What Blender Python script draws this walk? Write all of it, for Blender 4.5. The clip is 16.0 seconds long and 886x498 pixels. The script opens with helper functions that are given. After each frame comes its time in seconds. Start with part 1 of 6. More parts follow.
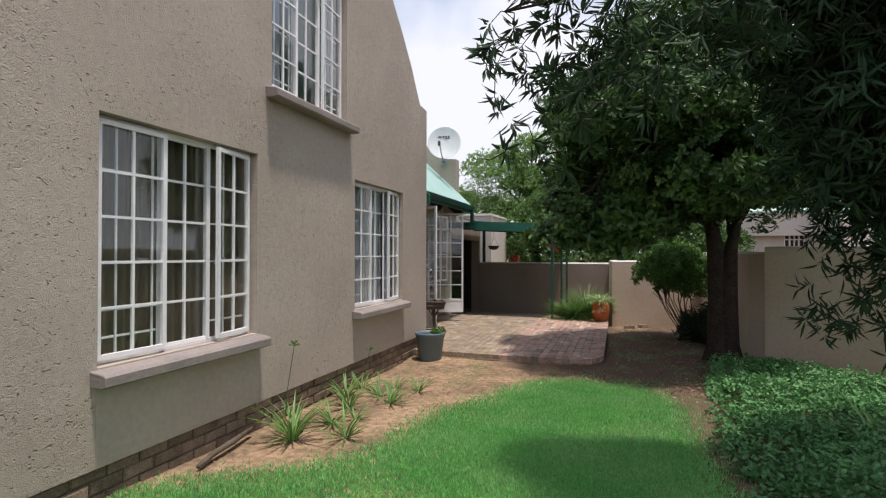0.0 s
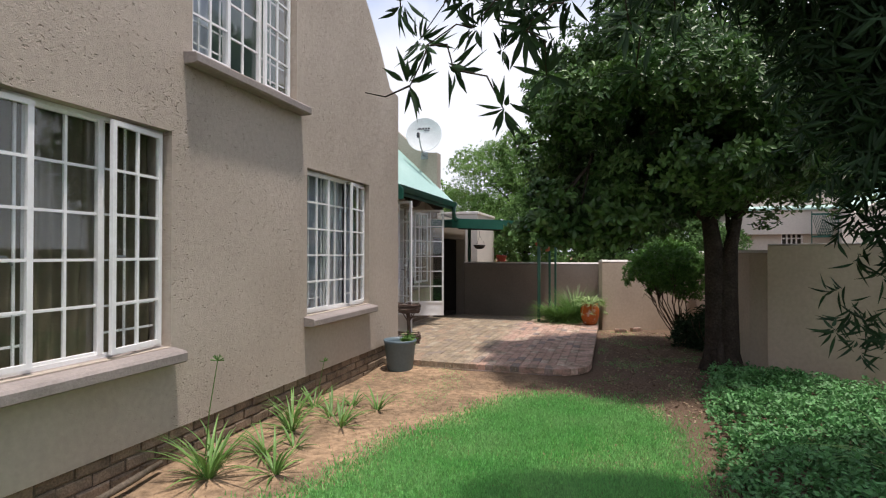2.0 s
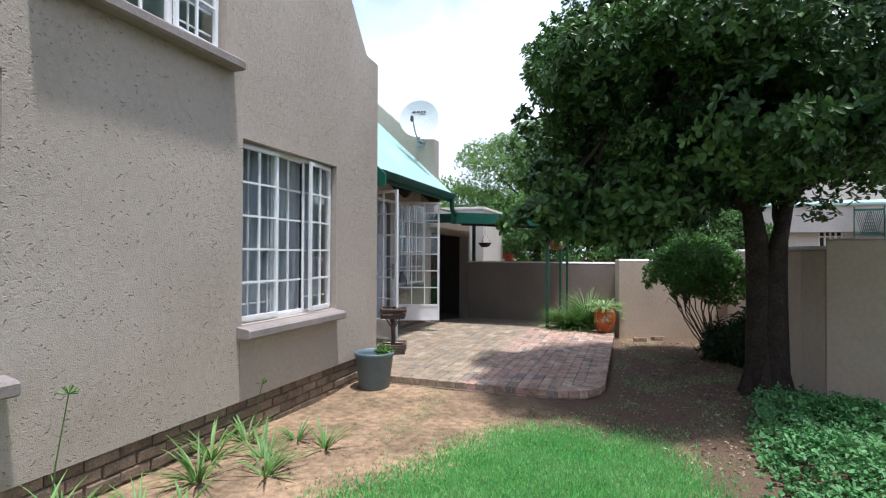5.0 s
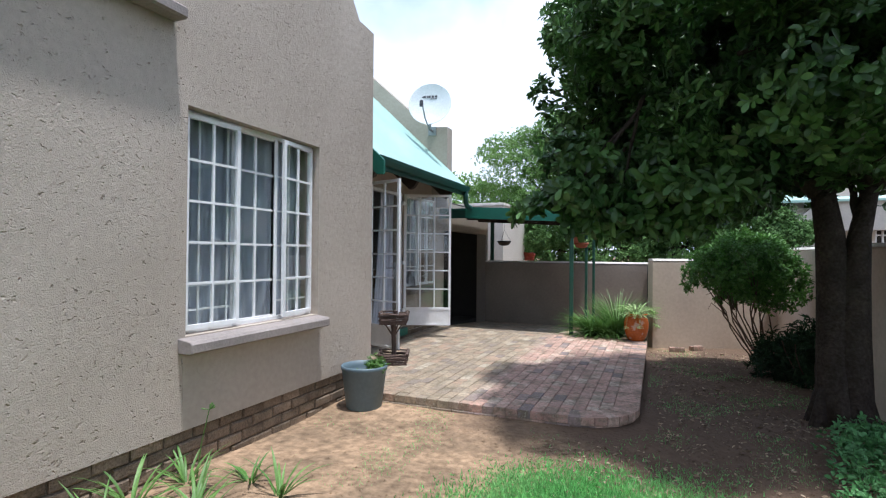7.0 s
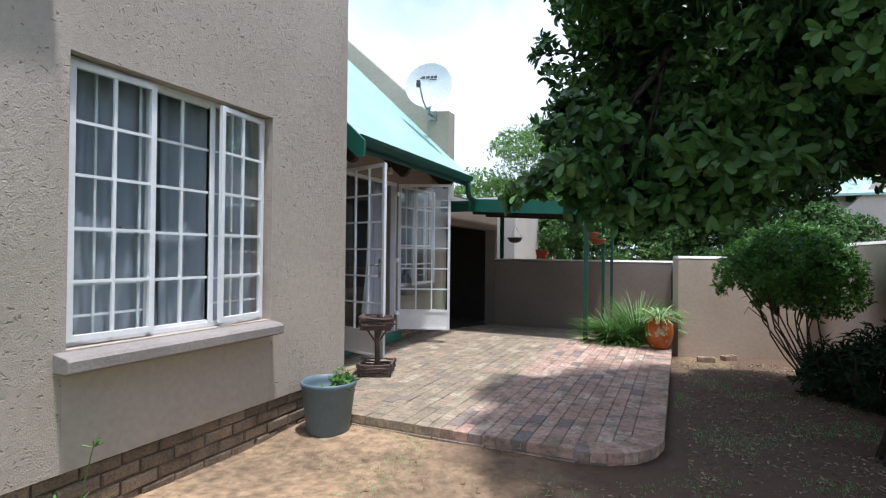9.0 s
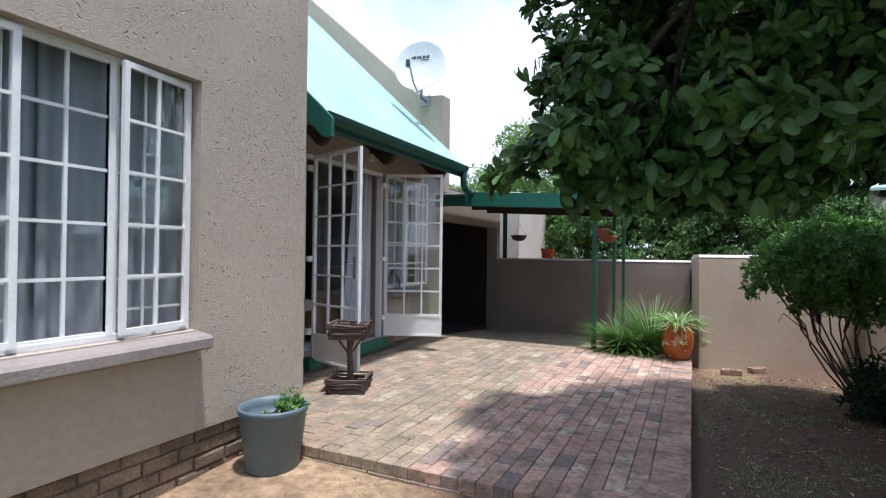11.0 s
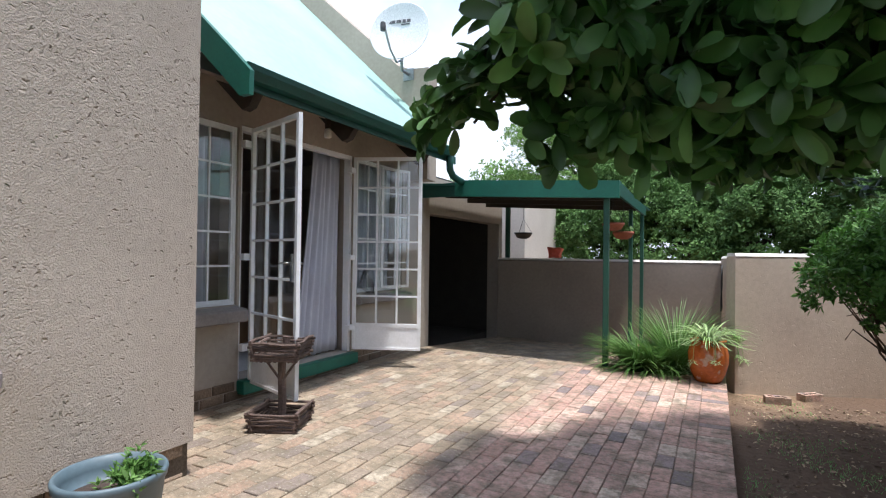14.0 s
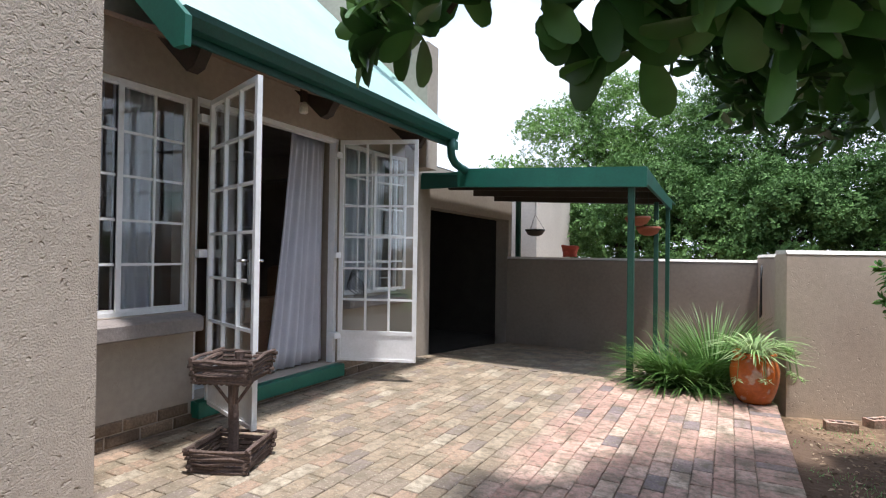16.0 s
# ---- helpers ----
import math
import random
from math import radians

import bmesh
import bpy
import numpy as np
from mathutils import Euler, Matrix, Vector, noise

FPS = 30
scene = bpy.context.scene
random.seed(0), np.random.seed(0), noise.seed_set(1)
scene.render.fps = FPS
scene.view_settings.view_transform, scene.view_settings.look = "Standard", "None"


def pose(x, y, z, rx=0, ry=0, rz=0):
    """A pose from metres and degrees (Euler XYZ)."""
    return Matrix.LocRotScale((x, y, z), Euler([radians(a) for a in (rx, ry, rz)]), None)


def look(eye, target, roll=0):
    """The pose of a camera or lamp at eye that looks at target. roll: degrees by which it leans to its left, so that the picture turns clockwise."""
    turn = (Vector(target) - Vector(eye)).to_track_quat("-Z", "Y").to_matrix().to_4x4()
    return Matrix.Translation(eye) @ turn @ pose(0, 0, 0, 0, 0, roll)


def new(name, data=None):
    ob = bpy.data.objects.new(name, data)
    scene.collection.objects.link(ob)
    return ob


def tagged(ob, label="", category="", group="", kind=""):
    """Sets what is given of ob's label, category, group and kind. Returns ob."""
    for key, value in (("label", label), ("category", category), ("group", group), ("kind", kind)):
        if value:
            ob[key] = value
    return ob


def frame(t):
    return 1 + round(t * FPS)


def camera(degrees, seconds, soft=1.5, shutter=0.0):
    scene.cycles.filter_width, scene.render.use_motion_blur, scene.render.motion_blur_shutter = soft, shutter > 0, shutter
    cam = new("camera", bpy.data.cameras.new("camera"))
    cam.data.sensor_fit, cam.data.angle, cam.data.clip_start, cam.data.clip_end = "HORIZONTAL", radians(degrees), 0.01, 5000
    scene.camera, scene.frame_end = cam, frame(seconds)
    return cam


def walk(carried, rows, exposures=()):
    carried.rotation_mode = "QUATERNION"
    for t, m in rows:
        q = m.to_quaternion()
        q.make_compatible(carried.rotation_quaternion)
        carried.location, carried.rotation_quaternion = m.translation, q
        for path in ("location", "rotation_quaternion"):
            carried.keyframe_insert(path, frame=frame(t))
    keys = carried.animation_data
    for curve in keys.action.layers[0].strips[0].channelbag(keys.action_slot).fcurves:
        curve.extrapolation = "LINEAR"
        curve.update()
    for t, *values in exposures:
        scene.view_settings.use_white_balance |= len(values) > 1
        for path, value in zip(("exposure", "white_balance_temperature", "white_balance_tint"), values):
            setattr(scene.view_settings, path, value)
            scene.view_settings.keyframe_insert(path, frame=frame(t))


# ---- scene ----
cam = camera(80.6, 16.0, soft=1.2)
METRES, EYE, TILT, LEAN, TURN = 6.9, 1.5, 0.0, 0.0, 18.5
ROWS = [
    (0.0, 0.0, 0.0, 0.0, -0.0, 0.52, -0.09),
    (0.5, 0.0111, 0.0276, 0.0008, -0.21, 0.51, -0.1),
    (1.0, 0.0236, 0.0544, -0.0007, -0.39, 0.52, -0.09),
    (1.5, 0.0366, 0.0807, -0.0011, -0.51, 0.51, -0.08),
    (2.0, 0.0449, 0.108, -0.0031, -0.67, 0.55, -0.05),
    (2.5, 0.0503, 0.1342, -0.0041, -0.75, 0.58, -0.04),
    (3.0, 0.0573, 0.1605, -0.0066, -0.73, 0.61, -0.06),
    (5.5, 0.113, 0.3137, -0.0104, 1.84, 0.57, -0.33),
    (6.0, 0.1171, 0.3477, -0.0105, 2.58, 0.57, -0.38),
    (6.5, 0.1225, 0.38, -0.0131, 3.15, 0.56, -0.43),
    (7.0, 0.1313, 0.4157, -0.0151, 3.81, 0.58, -0.48),
    (7.5, 0.1393, 0.4498, -0.0179, 4.51, 0.59, -0.53),
    (8.0, 0.1487, 0.4841, -0.0179, 4.95, 0.57, -0.51),
    (8.5, 0.16, 0.5179, -0.0202, 5.43, 0.59, -0.57),
    (9.0, 0.1684, 0.548, -0.0221, 5.92, 0.53, -0.59),
    (11.5, 0.2004, 0.7009, -0.0269, 7.3, 0.59, -0.7),
    (12.0, 0.2072, 0.7322, -0.0279, 7.55, 0.62, -0.73),
    (12.5, 0.2153, 0.7605, -0.0288, 7.88, 0.6, -0.72),
    (13.0, 0.2209, 0.7886, -0.0299, 8.25, 0.63, -0.75),
    (13.5, 0.2277, 0.8174, -0.0291, 8.58, 0.6, -0.76),
    (14.0, 0.235, 0.847, -0.0305, 8.97, 0.66, -0.75),
    (14.5, 0.2404, 0.8745, -0.033, 9.47, 0.68, -0.7),
    (15.0, 0.2406, 0.9045, -0.0324, 9.88, 0.66, -0.8),
    (15.5, 0.2389, 0.9325, -0.0323, 10.03, 0.57, -0.83),
    (16.0, 0.2348, 0.963, -0.0341, 10.23, 0.65, -0.82),
]
walk(cam, [(t, pose(0, 0, EYE, TILT, LEAN, TURN) @ pose(METRES * x, METRES * y, METRES * z, 90 + pitch, roll, yaw)) for t, x, y, z, yaw, pitch, roll in ROWS],
     exposures=[(0.0, 0.47, 6450, 17), (3.2, 0.74, 6400, 17), (5.3, 0.92, 5690, 13), (9.0, 0.91, 5640, 12), (11.5, 0.97, 5740, 14), (16.0, 1.10, 5900, 14)])

# ---- sky and sun: high summer sun behind thin bright cloud ----
SUN_EL, SUN_AZ = 78.0, 116.0  # degrees above the horizon, degrees from +y towards +x
world = bpy.data.worlds.new("sky")
scene.world = world
world.use_nodes = True
wn, wl = world.node_tree.nodes, world.node_tree.links
wn.clear()
w_out = wn.new("ShaderNodeOutputWorld")
w_sky = wn.new("ShaderNodeTexSky")
w_sky.sky_type = "NISHITA"
w_sky.sun_disc = False
w_sky.sun_elevation, w_sky.sun_rotation = radians(SUN_EL), radians(SUN_AZ)
w_clear = wn.new("ShaderNodeBackground")
w_clear.inputs["Strength"].default_value = 0.14
wl.new(w_sky.outputs[0], w_clear.inputs["Color"])
w_cloud = wn.new("ShaderNodeBackground")
w_cloud.inputs["Color"].default_value = (0.90, 0.95, 1.0, 1)
w_cloud.inputs["Strength"].default_value = 0.74
w_co = wn.new("ShaderNodeTexCoord")
w_map = wn.new("ShaderNodeMapping")
w_map.inputs["Location"].default_value = (3.7, 1.2, 0.6)
w_noise = wn.new("ShaderNodeTexNoise")
w_noise.inputs["Scale"].default_value, w_noise.inputs["Detail"].default_value = 2.2, 6
w_ramp = wn.new("ShaderNodeValToRGB")
w_ramp.color_ramp.elements[0].position, w_ramp.color_ramp.elements[1].position = 0.36, 0.60
w_mix = wn.new("ShaderNodeMixShader")
wl.new(w_co.outputs["Generated"], w_map.inputs["Vector"])
wl.new(w_map.outputs[0], w_noise.inputs["Vector"])
wl.new(w_noise.outputs[0], w_ramp.inputs[0])
# the cloud closes towards the horizon
w_sep, w_low, w_sum = wn.new("ShaderNodeSeparateXYZ"), wn.new("ShaderNodeMapRange"), wn.new("ShaderNodeMath")
w_low.inputs["From Min"].default_value, w_low.inputs["From Max"].default_value = 0.52, 0.27
w_sum.operation, w_sum.use_clamp = "ADD", True
wl.new(w_co.outputs["Generated"], w_sep.inputs[0])
wl.new(w_sep.outputs[2], w_low.inputs["Value"])
wl.new(w_low.outputs[0], w_sum.inputs[0])
wl.new(w_ramp.outputs[0], w_sum.inputs[1])
wl.new(w_sum.outputs[0], w_mix.inputs[0])
wl.new(w_clear.outputs[0], w_mix.inputs[1])
wl.new(w_cloud.outputs[0], w_mix.inputs[2])
wl.new(w_mix.outputs[0], w_out.inputs["Surface"])

sun = new("sun", bpy.data.lights.new("sun", "SUN"))
sun.data.energy, sun.data.angle, sun.data.color = 3.0, radians(3.6), (1.0, 0.94, 0.84)
_e, _a = radians(SUN_EL), radians(SUN_AZ)
sun.matrix_world = look((20 * math.cos(_e) * math.sin(_a), 20 * math.cos(_e) * math.cos(_a), 20 * math.sin(_e)), (0, 0, 0))

# ---- materials ----
def mat(name, colour, rough=0.8, metal=0.0, second=None, scale=4.0, fine=60.0, fine_amount=0.15, bump=0.1, bump_scale=80.0,
        per_object=0.0, per_island=0.0, spec=0.5, translucent=0.0, blend=(0.35, 0.65), distance=0.01):
    """A surface with large stains between two colours, fine grain, relief and, if wanted, a change from piece to piece."""
    m = bpy.data.materials.new(name)
    m.use_nodes = True
    n, l = m.node_tree.nodes, m.node_tree.links
    bsdf = n["Principled BSDF"]
    bsdf.inputs["Roughness"].default_value, bsdf.inputs["Metallic"].default_value = rough, metal
    bsdf.inputs["Specular IOR Level"].default_value = spec
    co = n.new("ShaderNodeTexCoord")
    geo = n.new("ShaderNodeNewGeometry")
    big = n.new("ShaderNodeTexNoise")
    big.inputs["Scale"].default_value, big.inputs["Detail"].default_value = scale, 5
    l.new(geo.outputs["Position"], big.inputs["Vector"])
    ramp = n.new("ShaderNodeValToRGB")
    ramp.color_ramp.elements[0].position, ramp.color_ramp.elements[1].position = blend
    ramp.color_ramp.elements[0].color = (*colour, 1)
    ramp.color_ramp.elements[1].color = (*(second or [c * 0.8 for c in colour]), 1)
    l.new(big.outputs[0], ramp.inputs[0])
    small = n.new("ShaderNodeTexNoise")
    small.inputs["Scale"].default_value, small.inputs["Detail"].default_value = fine, 3
    l.new(geo.outputs["Position"], small.inputs["Vector"])
    vary = n.new("ShaderNodeMapRange")
    vary.inputs["From Min"].default_value, vary.inputs["From Max"].default_value = 0.3, 0.7
    vary.inputs["To Min"].default_value, vary.inputs["To Max"].default_value = 1 - fine_amount, 1 + fine_amount
    l.new(small.outputs[0], vary.inputs["Value"])
    value = vary.outputs[0]
    for amount, source in ((per_object, "object"), (per_island, "island")):
        if amount:
            if source == "object":
                rnd = n.new("ShaderNodeObjectInfo").outputs["Random"]
            else:
                rnd = geo.outputs["Random Per Island"]
            r = n.new("ShaderNodeMapRange")
            r.inputs["To Min"].default_value, r.inputs["To Max"].default_value = 1 - amount, 1 + amount
            l.new(rnd, r.inputs["Value"])
            mul = n.new("ShaderNodeMath")
            mul.operation = "MULTIPLY"
            l.new(value, mul.inputs[0]), l.new(r.outputs[0], mul.inputs[1])
            value = mul.outputs[0]
    hsv = n.new("ShaderNodeHueSaturation")
    l.new(ramp.outputs[0], hsv.inputs["Color"]), l.new(value, hsv.inputs["Value"])
    l.new(hsv.outputs[0], bsdf.inputs["Base Color"])
    if bump:
        tex = n.new("ShaderNodeTexNoise")
        tex.inputs["Scale"].default_value, tex.inputs["Detail"].default_value = bump_scale, 4
        l.new(geo.outputs["Position"], tex.inputs["Vector"])
        b = n.new("ShaderNodeBump")
        b.inputs["Strength"].default_value, b.inputs["Distance"].default_value = bump, distance
        l.new(tex.outputs[0], b.inputs["Height"]), l.new(b.outputs[0], bsdf.inputs["Normal"])
    if translucent:
        tr = n.new("ShaderNodeBsdfTranslucent")
        l.new(hsv.outputs[0], tr.inputs["Color"])
        mix = n.new("ShaderNodeMixShader")
        mix.inputs[0].default_value = translucent
        l.new(bsdf.outputs[0], mix.inputs[1]), l.new(tr.outputs[0], mix.inputs[2])
        l.new(mix.outputs[0], n["Material Output"].inputs["Surface"])
    return m


def plaster(name, colour, second, pit=1.0):
    """Coarse scraped plaster: knobbly face, dragged worm-like pits, aggregate grain and broad weather stains."""
    m = mat(name, colour, 0.92, second=second, scale=0.9, fine=22, fine_amount=0.06, bump=0, spec=0.2)
    n, l = m.node_tree.nodes, m.node_tree.links
    bsdf = n["Principled BSDF"]
    geo = n.new("ShaderNodeNewGeometry")

    def tex(scale, detail, vector):
        t = n.new("ShaderNodeTexNoise")
        t.inputs["Scale"].default_value, t.inputs["Detail"].default_value = scale, detail
        l.new(vector, t.inputs["Vector"])
        return t

    def spread(value, lo, hi, to=1.0):
        r = n.new("ShaderNodeMapRange")
        r.inputs["From Min"].default_value, r.inputs["From Max"].default_value, r.inputs["To Max"].default_value = lo, hi, to
        l.new(value, r.inputs["Value"])
        return r.outputs[0]

    def calc(op, p, q):
        k = n.new("ShaderNodeMath")
        k.operation = op
        for i, v in enumerate((p, q)):
            if isinstance(v, float):
                k.inputs[i].default_value = v
            else:
                l.new(v, k.inputs[i])
        return k.outputs[0]
    warp = tex(13, 3, geo.outputs["Position"])
    bent = n.new("ShaderNodeVectorMath")
    bent.operation = "MULTIPLY_ADD"
    bent.inputs[1].default_value = (0.11, 0.11, 0.11)
    l.new(warp.outputs["Color"], bent.inputs[0]), l.new(geo.outputs["Position"], bent.inputs[2])
    drag = n.new("ShaderNodeMapping")
    drag.inputs["Rotation"].default_value, drag.inputs["Scale"].default_value = (radians(38), 0, 0), (1, 0.55, 1.15)
    l.new(bent.outputs[0], drag.inputs["Vector"])
    cells = n.new("ShaderNodeTexVoronoi")
    cells.inputs["Scale"].default_value = 44
    l.new(drag.outputs[0], cells.inputs["Vector"])
    pick = n.new("ShaderNodeSeparateColor")
    l.new(cells.outputs["Color"], pick.inputs[0])
    where = tex(2.2, 4, geo.outputs["Position"])
    chosen = spread(calc("ADD", pick.outputs[0], calc("MULTIPLY", where.outputs[0], 1.6)), 1.38, 1.58)
    size = spread(pick.outputs[1], 0.0, 1.0, 0.24)
    bowl = spread(calc("SUBTRACT", cells.outputs["Distance"], size), 0.20, -0.10)
    hole = calc("MULTIPLY", chosen, bowl)
    knobs = tex(40, 4, bent.outputs[0])
    rough = spread(where.outputs[0], 0.30, 0.64, 0.65)
    face = calc("MULTIPLY", knobs.outputs[0], rough)
    grain = tex(115, 7, geo.outputs["Position"])
    height = calc("ADD", calc("SUBTRACT", face, hole), calc("MULTIPLY", grain.outputs[0], 0.52))
    b = n.new("ShaderNodeBump")
    b.inputs["Strength"].default_value, b.inputs["Distance"].default_value = pit, 0.011
    l.new(height, b.inputs["Height"]), l.new(b.outputs[0], bsdf.inputs["Normal"])
    # shade inside the pits, multiplied into the plaster colour
    old = bsdf.inputs["Base Color"].links[0].from_socket
    pit_shade = n.new("ShaderNodeMix")
    pit_shade.data_type, pit_shade.blend_type = "RGBA", "MULTIPLY"
    pit_shade.inputs["B"].default_value = (0.55, 0.50, 0.45, 1)
    l.new(calc("MULTIPLY", hole, 0.3 * pit), pit_shade.inputs["Factor"])
    l.new(old, pit_shade.inputs["A"])
    l.new(pit_shade.outputs["Result"], bsdf.inputs["Base Color"])
    return m


def glass_material(name, gloss=1.0, tint=(0.94, 0.96, 0.96)):
    m = bpy.data.materials.new(name)
    m.use_nodes = True
    n, l = m.node_tree.nodes, m.node_tree.links
    n.remove(n["Principled BSDF"])
    clear, shine, mix = n.new("ShaderNodeBsdfTransparent"), n.new("ShaderNodeBsdfGlossy"), n.new("ShaderNodeMixShader")
    clear.inputs["Color"].default_value = (*tint, 1)
    shine.inputs["Roughness"].default_value = 0.02
    face, rise, boost = n.new("ShaderNodeLayerWeight"), n.new("ShaderNodeMath"), n.new("ShaderNodeMath")
    face.inputs["Blend"].default_value = 0.5
    rise.operation, boost.operation, boost.use_clamp = "POWER", "MULTIPLY_ADD", True
    rise.inputs[1].default_value = 3.5
    boost.inputs[1].default_value, boost.inputs[2].default_value = 0.8 * gloss, 0.05 * gloss
    l.new(face.outputs["Facing"], rise.inputs[0]), l.new(rise.outputs[0], boost.inputs[0]), l.new(boost.outputs[0], mix.inputs[0])
    l.new(clear.outputs[0], mix.inputs[1]), l.new(shine.outputs[0], mix.inputs[2])
    l.new(mix.outputs[0], n["Material Output"].inputs["Surface"])
    return m


M_PLASTER = plaster("scraped_plaster", (0.465, 0.40, 0.335), (0.405, 0.345, 0.285))
M_PLASTER_SMOOTH = plaster("smooth_plaster", (0.42, 0.365, 0.305), (0.37, 0.32, 0.265), pit=0.25)
M_SKIM = plaster("skimmed_plaster", (0.462, 0.398, 0.333), (0.405, 0.345, 0.285), pit=0.2)
M_WALL_GARDEN = plaster("garden_wall_plaster", (0.56, 0.46, 0.36), (0.48, 0.385, 0.30), pit=0.35)
M_CAP = mat("pale_wall_cap", (0.74, 0.70, 0.64), 0.85, second=(0.62, 0.57, 0.5), scale=5, bump=0.2)
M_SILL = mat("painted_sill", (0.29, 0.25, 0.23), 0.8, second=(0.23, 0.20, 0.185), scale=3, fine=40, fine_amount=0.1, bump=0.4, bump_scale=60)
M_PLINTH = mat("plinth_brick", (0.25, 0.185, 0.13), 0.9, second=(0.165, 0.125, 0.09), scale=7, fine=70, fine_amount=0.25, bump=0.8, bump_scale=70, per_object=0.28, spec=0.2)
M_BED = mat("bedding_sand", (0.33, 0.255, 0.19), 0.95, second=(0.22, 0.17, 0.125), scale=5, fine_amount=0.3, bump=0.6, spec=0.1)
# garden plaster darkened: the carport roof's shade is put into the colour
M_WALL_SHADE = plaster("shade_toned_plaster", (0.30, 0.25, 0.205), (0.24, 0.20, 0.165), pit=0.35)
M_MORTAR = mat("mortar", (0.13, 0.105, 0.08), 0.95, scale=9, fine_amount=0.25, bump=0.6, spec=0.1)
M_WHITE = mat("white_steel_paint", (0.86, 0.86, 0.86), 0.42, second=(0.80, 0.80, 0.79), scale=8, fine=50, fine_amount=0.04, bump=0.05)
M_GLASS = glass_material("window_glass")
M_GLASS_DOOR = glass_material("door_glass", 1.0)
M_CURTAIN_OLIVE = mat("olive_curtain", (0.24, 0.21, 0.14), 0.95, second=(0.17, 0.15, 0.10), scale=3, bump=0.2, bump_scale=300, spec=0.1, translucent=0.25)
M_CURTAIN_PALE = mat("pale_blue_curtain", (0.56, 0.60, 0.66), 0.95, second=(0.48, 0.52, 0.59), scale=3, fine_amount=0.03, bump=0.03, bump_scale=300, spec=0.1, translucent=0.3)
M_CURTAIN_LINEN = mat("linen_curtain", (0.70, 0.71, 0.77), 0.95, second=(0.62, 0.63, 0.70), scale=3, fine_amount=0.03, bump=0.03, bump_scale=300, spec=0.1, translucent=0.3)
M_ROOM = mat("room_plaster", (0.30, 0.25, 0.20), 0.9, bump=0.05)
M_ROOM_FLOOR = mat("room_tile", (0.62, 0.62, 0.63), 0.4, second=(0.55, 0.55, 0.56), bump=0.03)
M_DARK = mat("near_black_finish", (0.05, 0.045, 0.04), 0.9, bump=0.1)
M_GREEN = mat("green_paint", (0.010, 0.13, 0.085), 0.5, second=(0.008, 0.105, 0.07), scale=3, fine=40, fine_amount=0.08, bump=0.1)
M_GREEN_DARK = mat("dark_green_paint", (0.006, 0.075, 0.055), 0.5, second=(0.005, 0.06, 0.045), scale=3, bump=0.1)
M_POLE = mat("pole_green", (0.018, 0.085, 0.055), 0.5, second=(0.014, 0.065, 0.042), scale=4, bump=0.08)
M_ROOF = mat("green_roof_sheet", (0.29, 0.46, 0.41), 0.5, second=(0.35, 0.52, 0.47), scale=0.8, fine=14, fine_amount=0.06, bump=0.03, spec=0.5)
M_TIMBER_DARK = mat("stained_timber", (0.045, 0.03, 0.022), 0.8, bump=0.4, bump_scale=40)
M_SOFFIT = mat("soffit_wall_shade", (0.28, 0.18, 0.12), 0.8, second=(0.22, 0.14, 0.095), bump=0.2)
M_SOIL = mat("soil", (0.35, 0.24, 0.15), 0.97, second=(0.21, 0.148, 0.095), scale=2.2, fine=15, fine_amount=0.34, bump=1.0, bump_scale=24, spec=0.1, distance=0.03)
M_GRASS = mat("grass", (0.18, 0.50, 0.14), 0.7, second=(0.26, 0.54, 0.19), scale=1.6, fine=30, fine_amount=0.2, bump=0, per_island=0.3, spec=0.3, translucent=0.42)
M_DISH = mat("dish_grey", (0.70, 0.71, 0.72), 0.4, second=(0.64, 0.65, 0.66), scale=4, bump=0.02)
M_STEEL = mat("galvanised_steel", (0.35, 0.36, 0.37), 0.45, metal=0.8, bump=0.05)
M_CHROME = mat("brushed_chrome", (0.55, 0.55, 0.55), 0.25, metal=1.0, bump=0.02)
M_BLACK = mat("black_wire", (0.02, 0.02, 0.02), 0.6, bump=0.1)
M_BARK = mat("dark_bark", (0.058, 0.045, 0.036), 0.95, second=(0.038, 0.03, 0.025), scale=6, fine=40, fine_amount=0.3, bump=1.0, bump_scale=22, spec=0.1, distance=0.03)
M_TWIG = mat("twig", (0.11, 0.075, 0.05), 0.9, bump=0.4)
M_LEAF_BROAD = mat("broad_leaf", (0.044, 0.104, 0.029), 0.42, second=(0.09, 0.175, 0.043), scale=1.2, fine=20, fine_amount=0.1, bump=0, per_island=0.45, spec=0.4, translucent=0.2)
# near-black green: shade beneath a dense crown is put into the leaf colour
M_LEAF_LONG = mat("narrow_leaf", (0.022, 0.048, 0.022), 0.7, second=(0.032, 0.066, 0.028), scale=1.5, bump=0, per_island=0.35, spec=0.2, translucent=0.12)
M_LEAF_BACK = mat("garden_tree_leaf", (0.17, 0.30, 0.075), 0.6, second=(0.115, 0.225, 0.055), scale=0.5, bump=0, per_island=0.35, spec=0.3, translucent=0.3)
M_LEAF_DARK = mat("dark_hedge_leaf", (0.115, 0.215, 0.06), 0.65, second=(0.075, 0.15, 0.042), scale=0.5, bump=0, per_island=0.35, spec=0.2, translucent=0.2)
M_LEAF_SHRUB = mat("shrub_leaf", (0.105, 0.235, 0.042), 0.5, second=(0.075, 0.18, 0.034), scale=3, bump=0, per_island=0.35, spec=0.35, translucent=0.25)
M_COVER = mat("groundcover_leaf", (0.09, 0.25, 0.08), 0.5, second=(0.13, 0.30, 0.11), scale=2, bump=0, per_island=0.35, spec=0.35, translucent=0.25)
